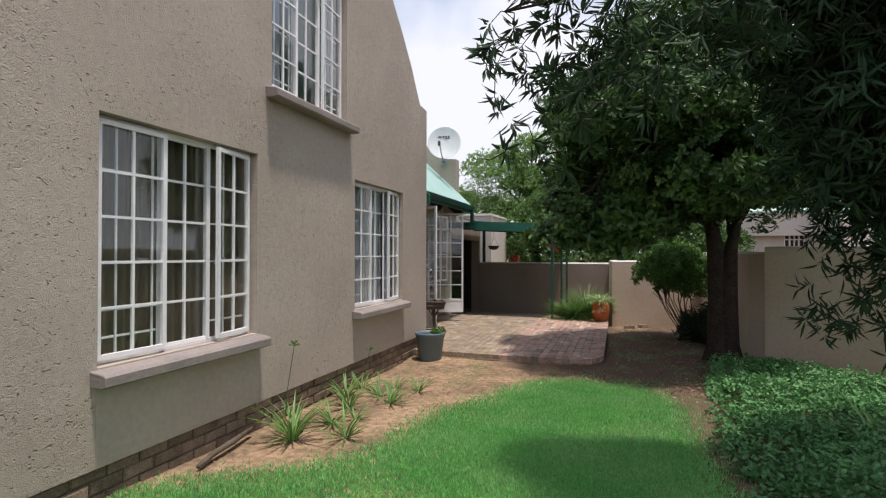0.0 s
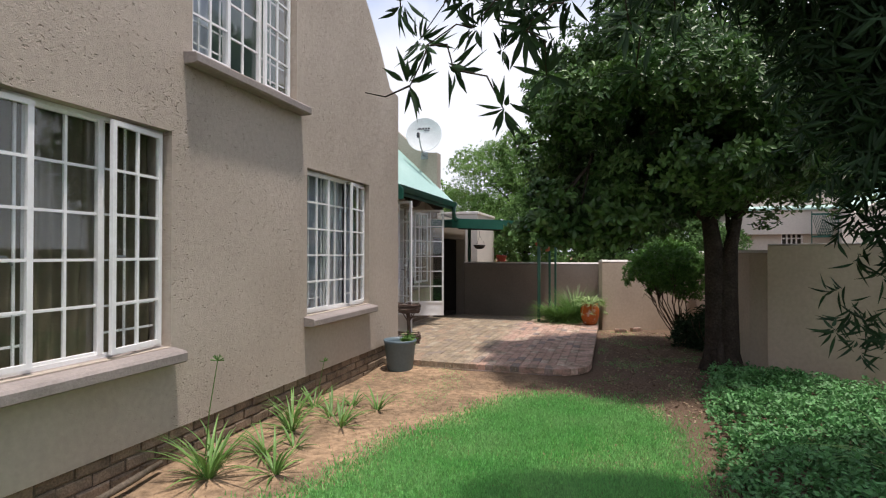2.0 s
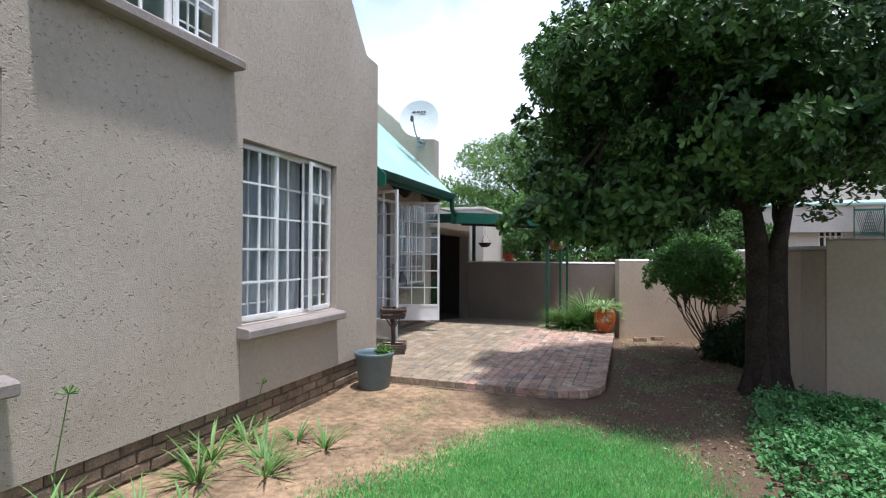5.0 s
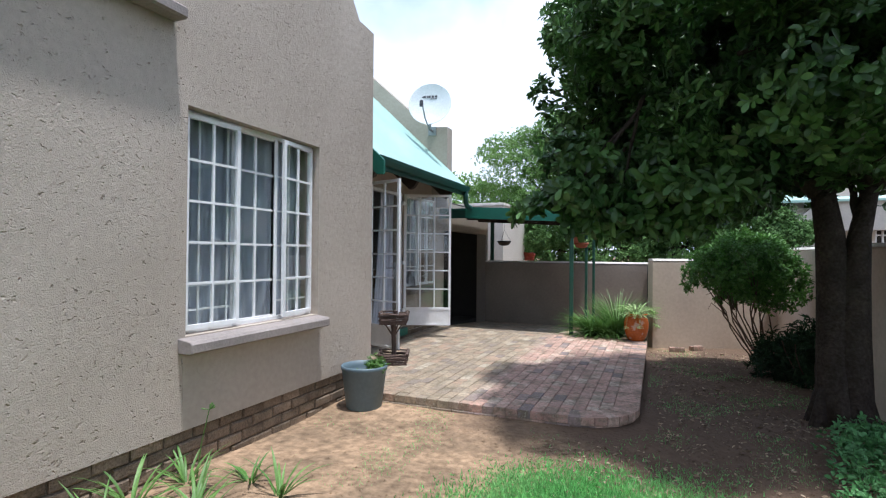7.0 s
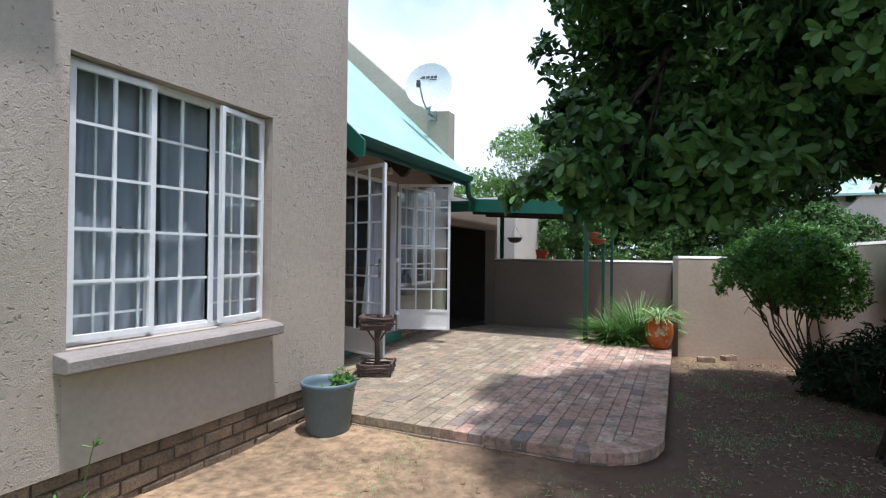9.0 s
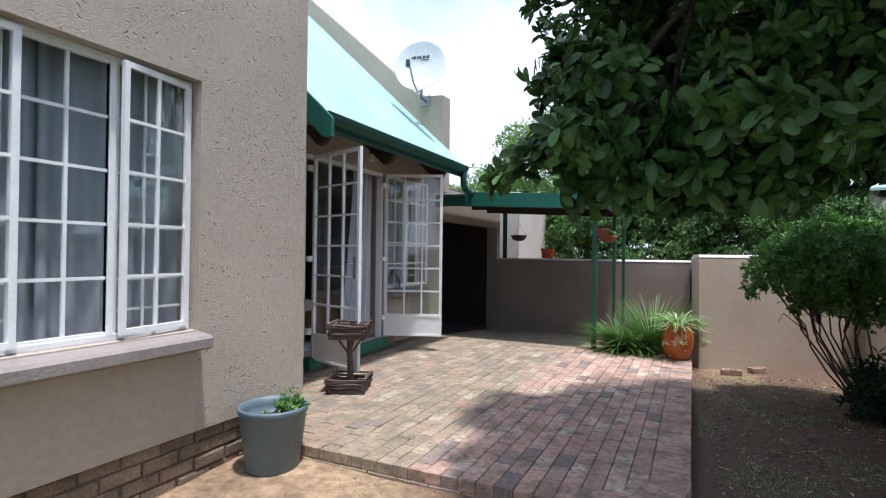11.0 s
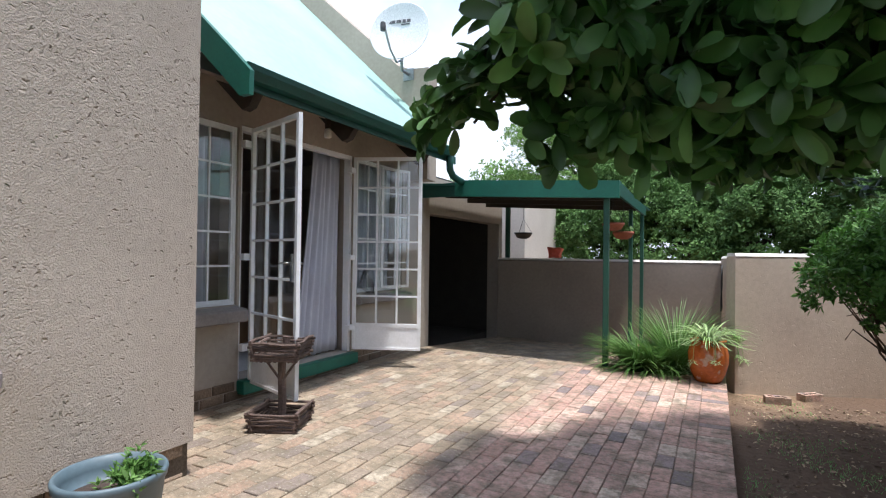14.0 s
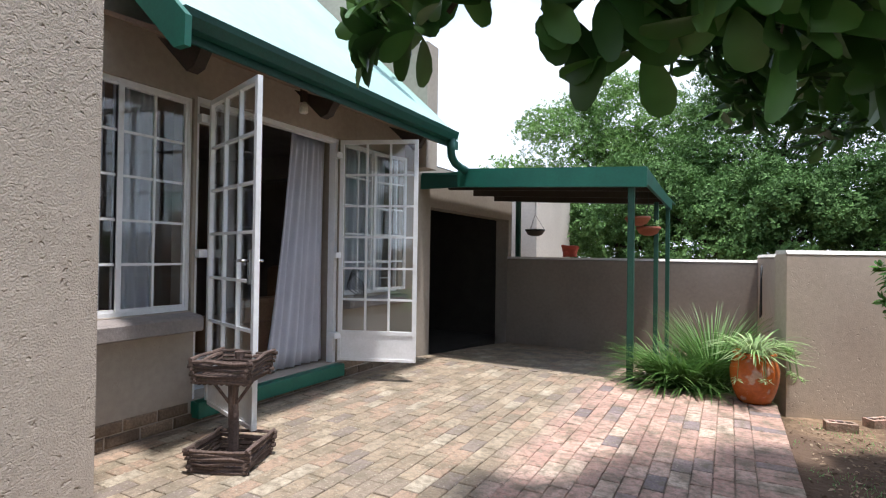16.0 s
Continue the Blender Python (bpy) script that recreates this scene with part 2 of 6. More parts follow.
M_STRAP = mat("strap_leaf", (0.10, 0.215, 0.048), 0.45, second=(0.145, 0.26, 0.066), scale=3, bump=0, per_island=0.3, spec=0.35, translucent=0.25)
M_STRIPE = mat("pale_strap_leaf", (0.42, 0.50, 0.26), 0.5, second=(0.22, 0.38, 0.11), scale=6, bump=0, per_island=0.35, spec=0.35, translucent=0.3)
M_POT_GREY = mat("grey_plastic", (0.095, 0.14, 0.165), 0.5, second=(0.11, 0.155, 0.18), scale=5, fine=30, fine_amount=0.08, bump=0.05)
M_GLAZE = mat("orange_glaze", (0.44, 0.11, 0.022), 0.25, second=(0.50, 0.33, 0.24), blend=(0.58, 0.66), scale=9, fine=40, fine_amount=0.15, bump=0.1, bump_scale=25)
M_TERRACOTTA = mat("terracotta", (0.36, 0.11, 0.06), 0.75, second=(0.28, 0.085, 0.05), bump=0.2)
M_STICK = mat("dark_sticks", (0.075, 0.05, 0.04), 0.85, second=(0.11, 0.075, 0.06), scale=14, fine=80, fine_amount=0.3, bump=0.8, bump_scale=60, per_object=0.3)
M_POTSOIL = mat("potting_soil", (0.06, 0.04, 0.03), 0.95, bump=0.8)
M_NEIGHBOUR = plaster("neighbour_wall", (0.60, 0.55, 0.48), (0.53, 0.48, 0.42), pit=0.2)
M_SOFA = mat("tan_leather", (0.40, 0.25, 0.14), 0.6, second=(0.33, 0.2, 0.11), bump=0.2)
M_LEAF_LITTER = mat("dry_leaf", (0.40, 0.31, 0.21), 0.9, second=(0.22, 0.15, 0.09), scale=9, bump=0, per_island=0.5)
M_RED = mat("red_plastic", (0.62, 0.10, 0.06), 0.5, second=(0.55, 0.09, 0.05), bump=0.05)
M_INK = mat("dark_print", (0.06, 0.06, 0.07), 0.6, bump=0)

# darker brown soil round the tree, reddish leaf mulch along the plant bed
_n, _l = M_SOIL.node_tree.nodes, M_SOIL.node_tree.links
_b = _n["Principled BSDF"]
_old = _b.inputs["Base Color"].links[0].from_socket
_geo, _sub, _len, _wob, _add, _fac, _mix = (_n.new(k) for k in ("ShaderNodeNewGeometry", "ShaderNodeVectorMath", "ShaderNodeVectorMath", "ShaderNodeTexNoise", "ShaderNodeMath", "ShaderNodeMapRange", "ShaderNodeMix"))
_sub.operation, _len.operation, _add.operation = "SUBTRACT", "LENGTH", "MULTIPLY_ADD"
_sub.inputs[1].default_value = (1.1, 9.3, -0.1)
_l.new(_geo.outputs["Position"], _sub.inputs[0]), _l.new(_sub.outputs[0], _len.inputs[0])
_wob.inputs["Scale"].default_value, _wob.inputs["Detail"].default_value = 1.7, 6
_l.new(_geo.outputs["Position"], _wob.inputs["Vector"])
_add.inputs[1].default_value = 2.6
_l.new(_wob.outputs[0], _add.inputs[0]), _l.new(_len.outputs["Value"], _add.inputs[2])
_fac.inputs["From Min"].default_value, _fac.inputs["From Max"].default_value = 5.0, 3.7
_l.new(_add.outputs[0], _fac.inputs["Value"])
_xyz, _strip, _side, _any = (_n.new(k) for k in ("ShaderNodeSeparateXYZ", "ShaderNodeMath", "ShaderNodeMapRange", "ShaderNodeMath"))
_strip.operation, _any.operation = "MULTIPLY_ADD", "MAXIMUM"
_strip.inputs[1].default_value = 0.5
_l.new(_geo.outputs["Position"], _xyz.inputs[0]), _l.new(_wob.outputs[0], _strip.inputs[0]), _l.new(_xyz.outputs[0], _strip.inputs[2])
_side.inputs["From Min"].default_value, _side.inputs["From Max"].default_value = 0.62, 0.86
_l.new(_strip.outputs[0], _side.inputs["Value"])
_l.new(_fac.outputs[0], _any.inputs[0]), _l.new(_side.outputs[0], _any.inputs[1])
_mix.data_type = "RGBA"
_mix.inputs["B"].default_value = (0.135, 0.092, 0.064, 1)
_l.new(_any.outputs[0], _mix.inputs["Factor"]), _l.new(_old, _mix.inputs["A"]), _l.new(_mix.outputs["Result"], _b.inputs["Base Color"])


# ---- mesh helpers ----
def link_mesh(name, verts, faces, material, parent=None, smooth=False):
    me = bpy.data.meshes.new(name)
    me.from_pydata(verts, [], faces)
    me.materials.append(material)
    if smooth:
        me.shade_smooth()
    ob = new(name, me)
    if parent is not None:
        ob.parent = parent
    return ob


def part(name, bm, material, parent=None, label="", smooth=False):
    me = bpy.data.meshes.new(name)
    bmesh.ops.recalc_face_normals(bm, faces=bm.faces)
    bm.to_mesh(me)
    bm.free()
    me.materials.append(material)
    if smooth:
        me.shade_smooth()
    ob = new(name, me)
    if parent is not None:
        ob.parent = parent
    if label:
        ob["label"] = label
    return ob


def thing(name, x, y, z, label, category, group="", turn=0.0):
    ob = new(name)
    ob.empty_display_size = 0.1
    ob.matrix_world = pose(x, y, z, 0, 0, turn)
    return tagged(ob, label, category, group)


def box(bm, x0, x1, y0, y1, z0, z1, bevel=0.0, m=None):
    r = bmesh.ops.create_cube(bm, size=1)
    vs = r["verts"]
    bmesh.ops.transform(bm, matrix=Matrix.Translation(((x0 + x1) / 2, (y0 + y1) / 2, (z0 + z1) / 2)) @ Matrix.Diagonal((x1 - x0, y1 - y0, z1 - z0, 1)), verts=vs)
    if bevel:
        es = {e for v in vs for e in v.link_edges}
        r = bmesh.ops.bevel(bm, geom=list(es), offset=bevel, segments=2, affect="EDGES", profile=0.5)
        vs = list({v for f in r["faces"] for v in f.verts} | {v for v in vs if v.is_valid})
    if m is not None:
        bmesh.ops.transform(bm, matrix=m, verts=vs)
    return bm


def one_box(*a, **k):
    return box(bmesh.new(), *a, **k)


def tube(bm, pts, radii, sides=8, cap=True):
    """A tapered tube along points."""
    pts = [Vector(p) for p in pts]
    rings = []
    up = Vector((0.13, 0.21, 0.97))
    for i, p in enumerate(pts):
        d = (pts[min(i + 1, len(pts) - 1)] - pts[max(i - 1, 0)]).normalized()
        if abs(d.dot(up)) > 0.95:
            up = Vector((1, 0.1, 0))
        a = d.cross(up).normalized()
        b = a.cross(d)
        r = radii[i] if hasattr(radii, "__len__") else radii
        rings.append([bm.verts.new(p + a * (r * math.cos(2 * math.pi * k / sides)) + b * (r * math.sin(2 * math.pi * k / sides))) for k in range(sides)])
    for q, w in zip(rings, rings[1:]):
        for k in range(sides):
            bm.faces.new((q[k], q[(k + 1) % sides], w[(k + 1) % sides], w[k]))
    if cap:
        bm.faces.new(rings[0][::-1]), bm.faces.new(rings[-1])
    return bm


def lathe(bm, profile, sides=32, centre=(0, 0)):
    rings = [[bm.verts.new((centre[0] + r * math.cos(2 * math.pi * k / sides), centre[1] + r * math.sin(2 * math.pi * k / sides), z)) for k in range(sides)] for r, z in profile]
    for q, w in zip(rings, rings[1:]):
        for k in range(sides):
            bm.faces.new((q[k], q[(k + 1) % sides], w[(k + 1) % sides], w[k]))
    bm.faces.new(rings[0][::-1])
    return bm


def prism(bm, outline, axis, a, b):
    """A closed outline of (u, v) pairs pushed along an axis from a to b."""
    def place(u, v, w):
        return {"x": (w, u, v), "y": (u, w, v), "z": (u, v, w)}[axis]
    lo, hi = [bm.verts.new(place(u, v, a)) for u, v in outline], [bm.verts.new(place(u, v, b)) for u, v in outline]
    bm.faces.new(lo[::-1]), bm.faces.new(hi)
    k = len(outline)
    for i in range(k):
        bm.faces.new((lo[i], lo[(i + 1) % k], hi[(i + 1) % k], hi[i]))
    return bm


def wall_mesh(bm, x_front, x_back, y0, y1, z0, z1, holes):
    """A wall along y with real openings (y0, y1, z0, z1)."""
    ys = sorted({y0, y1, *(h[0] for h in holes), *(h[1] for h in holes)})
    zs = sorted({z0, z1, *(h[2] for h in holes), *(h[3] for h in holes)})

    def solid(i, j):
        if not (0 <= i < len(ys) - 1 and 0 <= j < len(zs) - 1):
            return False
        y, z = (ys[i] + ys[i + 1]) / 2, (zs[j] + zs[j + 1]) / 2
        return not any(h[0] < y < h[1] and h[2] < z < h[3] for h in holes)
    cache = {}

    def v(x, y, z):
        if (x, y, z) not in cache:
            cache[x, y, z] = bm.verts.new((x, y, z))
        return cache[x, y, z]
    for i in range(len(ys) - 1):
        for j in range(len(zs) - 1):
            if not solid(i, j):
                continue
            a, b, c, d = ys[i], ys[i + 1], zs[j], zs[j + 1]
            for x in (x_front, x_back):
                bm.faces.new((v(x, a, c), v(x, b, c), v(x, b, d), v(x, a, d)))
            for ok, p, q in ((solid(i - 1, j), (a, c), (a, d)), (solid(i + 1, j), (b, c), (b, d)), (solid(i, j - 1), (a, c), (b, c)), (solid(i, j + 1), (a, d), (b, d))):
                if not ok:
                    bm.faces.new((v(x_front, *p), v(x_front, *q), v(x_back, *q), v(x_back, *p)))
    return bm


def ground_z(x, y):
    rise = 0.022 * min(max(7.4 - y, 0.0), 6.0)
    back = -0.05 * min(max((y - 11.0) / 1.5, 0.0), 1.0)
    lip = 0.04 * min(max((y - 6.9) / 0.6, 0.0), 1.0)
    return -0.13 + rise + back + lip + 0.018 * noise.noise((x * 0.9, y * 0.9, 0.3)) + 0.008 * noise.noise((x * 3.1, y * 3.1, 1.3))


# ---- ground: one sheet to the horizon ----
def axis_steps(lo, hi, step, far):
    inner = [lo + step * i for i in range(int((hi - lo) / step) + 1)]
    outer = [far * (k / 7) ** 3 for k in range(1, 8)]
    return [lo - o for o in reversed(outer)] + inner + [inner[-1] + o for o in outer]


gx, gy = axis_steps(-3.3, 5.0, 0.1, 400), axis_steps(-4.0, 16.0, 0.1, 500)
g_verts = [(x, y, ground_z(x, y) - (0.35 if x < -3.15 else 0.0)) for y in gy for x in gx]
g_faces = [(j * len(gx) + i, j * len(gx) + i + 1, (j + 1) * len(gx) + i + 1, (j + 1) * len(gx) + i) for j in range(len(gy) - 1) for i in range(len(gx) - 1)]
# the sheet sinks under the paved floor
for i, (x, y, z) in enumerate(g_verts):
    if -4.3 < x < -0.3 and 7.85 < y < 12.3 or -4.3 < x < -1.5 and 12.2 < y < 15.6:
        g_verts[i] = (x, y, z - 0.4)
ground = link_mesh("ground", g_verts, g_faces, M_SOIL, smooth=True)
tagged(ground, "bare sandy garden soil with scattered dry litter", "ground", kind="structure")

# ---- house: tall gable wing ----
WX = -3.0        # outer face of the gable wall
Y_CORNER = 8.10  # end of the gable wing
W1 = (2.35, 3.83, 0.80, 2.375)
W2 = (5.62, 7.11, 0.825, 2.395)
W_UP = (4.02, 5.42, 3.02, 4.60)
bm = wall_mesh(bmesh.new(), WX, WX - 0.26, -5.0, Y_CORNER, 0.19, 3.86, [W1, W2, W_UP[:3] + (3.86,)])
# gable above the kneeler, with the upper window's head cut out of it
right = [(Y_CORNER, 3.86), (7.80, 3.88), (7.66, 4.06), (7.44, 4.36), (7.10, 4.72), (6.72, 5.08), (4.72, 7.0)]
left = [(2 * 4.72 - y, z) for y, z in right[-2::-1]]
prism(bm, [(W_UP[1], 3.86)] + right[0:1] + right[1:-1] + [(W_UP[1], 6.33), (W_UP[1], 3.86)][:1], "x", WX - 0.26, WX)
prism(bm, [(W_UP[0], 3.86), (W_UP[0], 6.33)] + left, "x", WX - 0.26, WX)
prism(bm, [(W_UP[0], 4.60), (W_UP[1], 4.60), (W_UP[1], 6.33), (4.72, 7.0), (W_UP[0], 6.33)], "x", WX - 0.26, WX)
bmesh.ops.remove_doubles(bm, verts=bm.verts, dist=0.001)
wall_gable = tagged(part("wall_gable", bm, M_PLASTER), "tall taupe gable wall in coarse scraped plaster", "wall", kind="structure")

for y0_, y1_, z0_, z1_ in ((2.34, 3.84, 0.19, 0.69), (5.60, 7.11, 0.19, 0.69)):
    part("skim_panel", one_box(WX - 0.01, WX + 0.0025, y0_, y1_, z0_ + 0.002, z1_), M_SKIM, wall_gable, "smooth skimmed plaster under the sill")
bm = one_box(WX - 4.5, WX - 0.262, Y_CORNER - 0.24, Y_CORNER, 0.0, 3.86)
box(bm, WX - 4.5, WX - 0.262, -5.0, -4.76, 0.0, 3.86)
box(bm, WX - 4.7, WX - 4.5, -5.0, 12.35, 0.0, 4.2)
tagged(part("wall_return", bm, M_PLASTER), "taupe plaster side walls of the gable wing", "wall", kind="structure")
bm = prism(bmesh.new(), [(Y_CORNER - 0.02, 3.6), (4.72, 6.75), (-4.9, 3.6), (-4.9, 3.52), (4.72, 6.67), (Y_CORNER - 0.02, 3.52)], "x", WX - 4.6, WX - 0.27)
tagged(part("roof_gable", bm, M_ROOF), "green sheet roof behind the gable", "roof", kind="structure")
bm = one_box(WX - 4.5, WX - 0.262, -4.76, Y_CORNER - 0.24, 2.6, 2.75)
tagged(part("ceiling_gable", bm, M_ROOM), "room ceiling of the gable wing", "ceiling", kind="structure")
bm = one_box(WX - 4.5, WX - 0.262, -4.76, Y_CORNER - 0.24, 0.0, 0.15)
tagged(part("floor_gable", bm, M_ROOM), "floor of the dim rooms behind the windows", "floor", kind="structure")
bm = one_box(WX - 2.6, WX - 2.5, -4.76, Y_CORNER - 0.24, 0.15, 2.6)
box(bm, WX - 2.5, WX - 0.262, 4.60, 4.70, 0.15, 2.6)
box(bm, WX - 2.6, WX - 2.5, -4.76, Y_CORNER - 0.24, 2.75, 3.6)
tagged(part("wall_partition", bm, M_ROOM), "inner walls of the dim rooms", "wall", kind="structure")

# plinth core behind the bricks
bm = one_box(WX - 0.26, WX - 0.035, -5.0, Y_CORNER - 0.012, -0.5, 0.19)
plinth = tagged(part("plinth", bm, M_MORTAR), "brown face-brick plinth with dark joints under the plaster", "plinth", kind="structure")

# ---- house: low wing with the french door ----
BX = -4.03
W3 = (8.27, 9.29, 0.83, 2.39)
DOOR = (9.315, 10.93, 0.17, 2.42)
W4 = (11.02, 12.02, 0.83, 2.42)
bm = wall_mesh(bmesh.new(), BX, BX - 0.24, Y_CORNER, 12.74, -0.3, 3.1, [W3, DOOR, W4])
wall_low = tagged(part("wall_low_wing", bm, M_PLASTER_SMOOTH), "taupe plastered wall of the low wing", "wall", kind="structure")
bm = wall_mesh(bmesh.new(), BX - 0.02, BX - 0.26, 12.74, 15.75, -0.5, 2.45, [(12.80, 15.60, -0.5, 1.90)])
tagged(part("wall_garage", bm, M_PLASTER_SMOOTH), "taupe garage wall with a dark open doorway", "wall", kind="structure")
# garage behind, all its surfaces coloured near black
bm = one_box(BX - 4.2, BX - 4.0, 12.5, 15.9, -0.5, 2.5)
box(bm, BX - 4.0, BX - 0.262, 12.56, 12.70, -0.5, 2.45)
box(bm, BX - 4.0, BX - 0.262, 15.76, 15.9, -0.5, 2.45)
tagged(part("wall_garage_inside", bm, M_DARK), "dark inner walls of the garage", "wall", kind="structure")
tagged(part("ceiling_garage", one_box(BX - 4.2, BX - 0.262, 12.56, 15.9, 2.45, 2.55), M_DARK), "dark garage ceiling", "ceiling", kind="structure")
tagged(part("floor_garage", one_box(BX - 4.0, BX - 0.27, 12.7, 15.76, -0.6, -0.20), M_DARK), "near-black garage floor", "floor", kind="structure")
# living room behind the door
tagged(part("floor_living", one_box(WX - 4.5, BX - 0.20, Y_CORNER, 12.5, -0.1, 0.165), M_ROOM_FLOOR), "pale tiled living room floor", "floor", kind="structure")
tagged(part("ceiling_living", one_box(WX - 4.5, BX - 0.242, Y_CORNER, 12.5, 2.62, 2.72), M_ROOM), "living room ceiling", "ceiling", kind="structure")
tagged(part("wall_living", one_box(WX - 4.5, BX - 0.242, 12.40, 12.5, 0.165, 2.62), M_ROOM), "inner end wall of the living room", "wall", kind="structure")

# roof of the low wing
EAVE_X, EAVE_Z, PITCH, VERGE = -3.30, 2.63, 0.94, 8.60


def roof_z(x):
    return EAVE_Z + PITCH * (EAVE_X - x)


roof = thing("roof_low_wing", EAVE_X, VERGE, EAVE_Z, "weathered pale green metal sheet roof with dark green trim", "roof")
roof["kind"] = "structure"
inv = roof.matrix_world.inverted()


def under(ob, parent_inv):
    ob.data.transform(parent_inv)
    return ob


bm = prism(bmesh.new(), [(EAVE_X, EAVE_Z), (-7.3, roof_z(-7.3)), (-7.3, roof_z(-7.3) - 0.06), (EAVE_X, EAVE_Z - 0.06)], "y", VERGE, 12.12)
under(part("roof_sheet", bm, M_ROOF, roof), inv)
bm = prism(bmesh.new(), [(EAVE_X + 0.185, EAVE_Z - 0.10), (EAVE_X + 0.18, EAVE_Z - 0.265), (EAVE_X + 0.09, EAVE_Z - 0.265), (-5.0, roof_z(-5.0) - 0.21), (-5.0, roof_z(-5.0) + 0.03), (EAVE_X + 0.06, EAVE_Z + 0.02)], "y", VERGE - 0.03, VERGE + 0.01)
under(part("barge_board", bm, M_GREEN, roof, "mid green barge board with a clipped end"), inv)
bm = prism(bmesh.new(), [(EAVE_X - 0.02, EAVE_Z - 0.07), (EAVE_X + 0.0, EAVE_Z - 0.07), (EAVE_X + 0.0, EAVE_Z - 0.165), (EAVE_X - 0.02, EAVE_Z - 0.165)], "y", VERGE + 0.012, 12.12)
under(part("fascia", bm, M_GREEN_DARK, roof), inv)
gut = [(EAVE_X + 0.004, EAVE_Z - 0.02), (EAVE_X + 0.10, EAVE_Z - 0.02), (EAVE_X + 0.125, EAVE_Z - 0.02), (EAVE_X + 0.115, EAVE_Z - 0.06), (EAVE_X + 0.08, EAVE_Z - 0.115), (EAVE_X + 0.004, EAVE_Z - 0.115), (EAVE_X + 0.004, EAVE_Z - 0.10), (EAVE_X + 0.07, EAVE_Z - 0.10), (EAVE_X + 0.10, EAVE_Z - 0.055), (EAVE_X + 0.10, EAVE_Z - 0.035), (EAVE_X + 0.004, EAVE_Z - 0.04)]
under(part("gutter", prism(bmesh.new(), gut, "y", VERGE + 0.012, 11.90), M_GREEN_DARK, roof, "dark green ogee gutter"), inv)
bm = tube(bmesh.new(), [(EAVE_X + 0.06, 11.83, EAVE_Z - 0.10), (EAVE_X + 0.06, 11.83, EAVE_Z - 0.20), (EAVE_X + 0.05, 11.86, EAVE_Z - 0.28), (EAVE_X + 0.01, 12.02, EAVE_Z - 0.33), (EAVE_X - 0.03, 12.22, EAVE_Z - 0.34), (EAVE_X - 0.06, 12.44, EAVE_Z - 0.345)], 0.045, 10)
under(part("downpipe", bm, M_GREEN_DARK, roof, smooth=True), inv)
# added board: the wall's shade under the eave is put into its brown
bm = prism(bmesh.new(), [(EAVE_X - 0.03, EAVE_Z - 0.155), (BX, EAVE_Z + 0.12), (BX, EAVE_Z + 0.15), (EAVE_X - 0.03, EAVE_Z - 0.13)], "y", VERGE + 0.012, 12.10)
under(part("added_soffit_board", bm, M_SOFFIT, roof), inv)
for y in (8.85, 10.05, 11.45):
    bm = prism(bmesh.new(), [(EAVE_X - 0.50, EAVE_Z + 0.01), (EAVE_X - 0.06, EAVE_Z - 0.14), (EAVE_X - 0.13, EAVE_Z - 0.24), (EAVE_X - 0.20, EAVE_Z - 0.26)], "y", y, y + 0.075)
    under(part("rafter_tail", bm, M_TIMBER_DARK, roof), inv)

# parapet gable at the far end of the low wing
bm = prism(bmesh.new(), [(-3.725, 2.3), (-3.725, 3.80), (-4.02, 3.82), (-4.22, 3.90), (-4.49, 4.16), (-5.92, 5.43), (-7.5, 6.8), (-7.5, 2.3)], "y", 12.125, 12.38)
tagged(part("wall_parapet", bm, M_PLASTER_SMOOTH), "taupe stepped parapet gable above the roof", "wall", kind="structure")

# ---- garden walls ----
def wall_run(name, points, thick, top, label, bottom=-0.6, cap_h=0.035, material=None):
    """A wall along points (x, y), thickness to its far side, with a pale sloped cap."""
    pts = [Vector(p) for p in points]
    offs = []
    for i, p in enumerate(pts):
        d = (pts[min(i + 1, len(pts) - 1)] - pts[max(i - 1, 0)]).normalized()
        offs.append(Vector((-d.y, d.x)) * thick)
    bm = bmesh.new()
    rows = []
    for p, o in zip(pts, offs):
        q = p + o
        rows.append([bm.verts.new((p.x, p.y, bottom)), bm.verts.new((p.x, p.y, top - 0.02)), bm.verts.new((p.x + o.x * 0.09, p.y + o.y * 0.09, top)),
                     bm.verts.new((q.x - o.x * 0.09, q.y - o.y * 0.09, top)), bm.verts.new((q.x, q.y, top - 0.02)), bm.verts.new((q.x, q.y, bottom))])
    for a, b in zip(rows, rows[1:]):
        for k in range(5):
            bm.faces.new((a[k], b[k], b[k + 1], a[k + 1]))
    bm.faces.new(rows[0]), bm.faces.new(rows[-1][::-1])
    ob = tagged(part(name, bm, material or M_WALL_GARDEN), label, "garden wall", kind="structure")
    bm = bmesh.new()
    rows = []
    for p, o in zip(pts, offs):
        a, b = p - o * 0.02, p + o * 1.02
        rows.append([bm.verts.new((a.x, a.y, top + 0.002)), bm.verts.new((a.x + o.x * 0.12, a.y + o.y * 0.12, top + 0.002 + cap_h)), bm.verts.new((b.x - o.x * 0.12, b.y - o.y * 0.12, top + 0.002 + cap_h)), bm.verts.new((b.x, b.y, top + 0.002))])
    for a, b in zip(rows, rows[1:]):
        for k in range(3):
            bm.faces.new((a[k], b[k], b[k + 1], a[k + 1]))
        bm.faces.new((a[3], b[3], b[0], a[0]))
    bm.faces.new(rows[0]), bm.faces.new(rows[-1][::-1])
    part("coping", bm, M_CAP, ob, "pale coping along the wall top")
    return ob


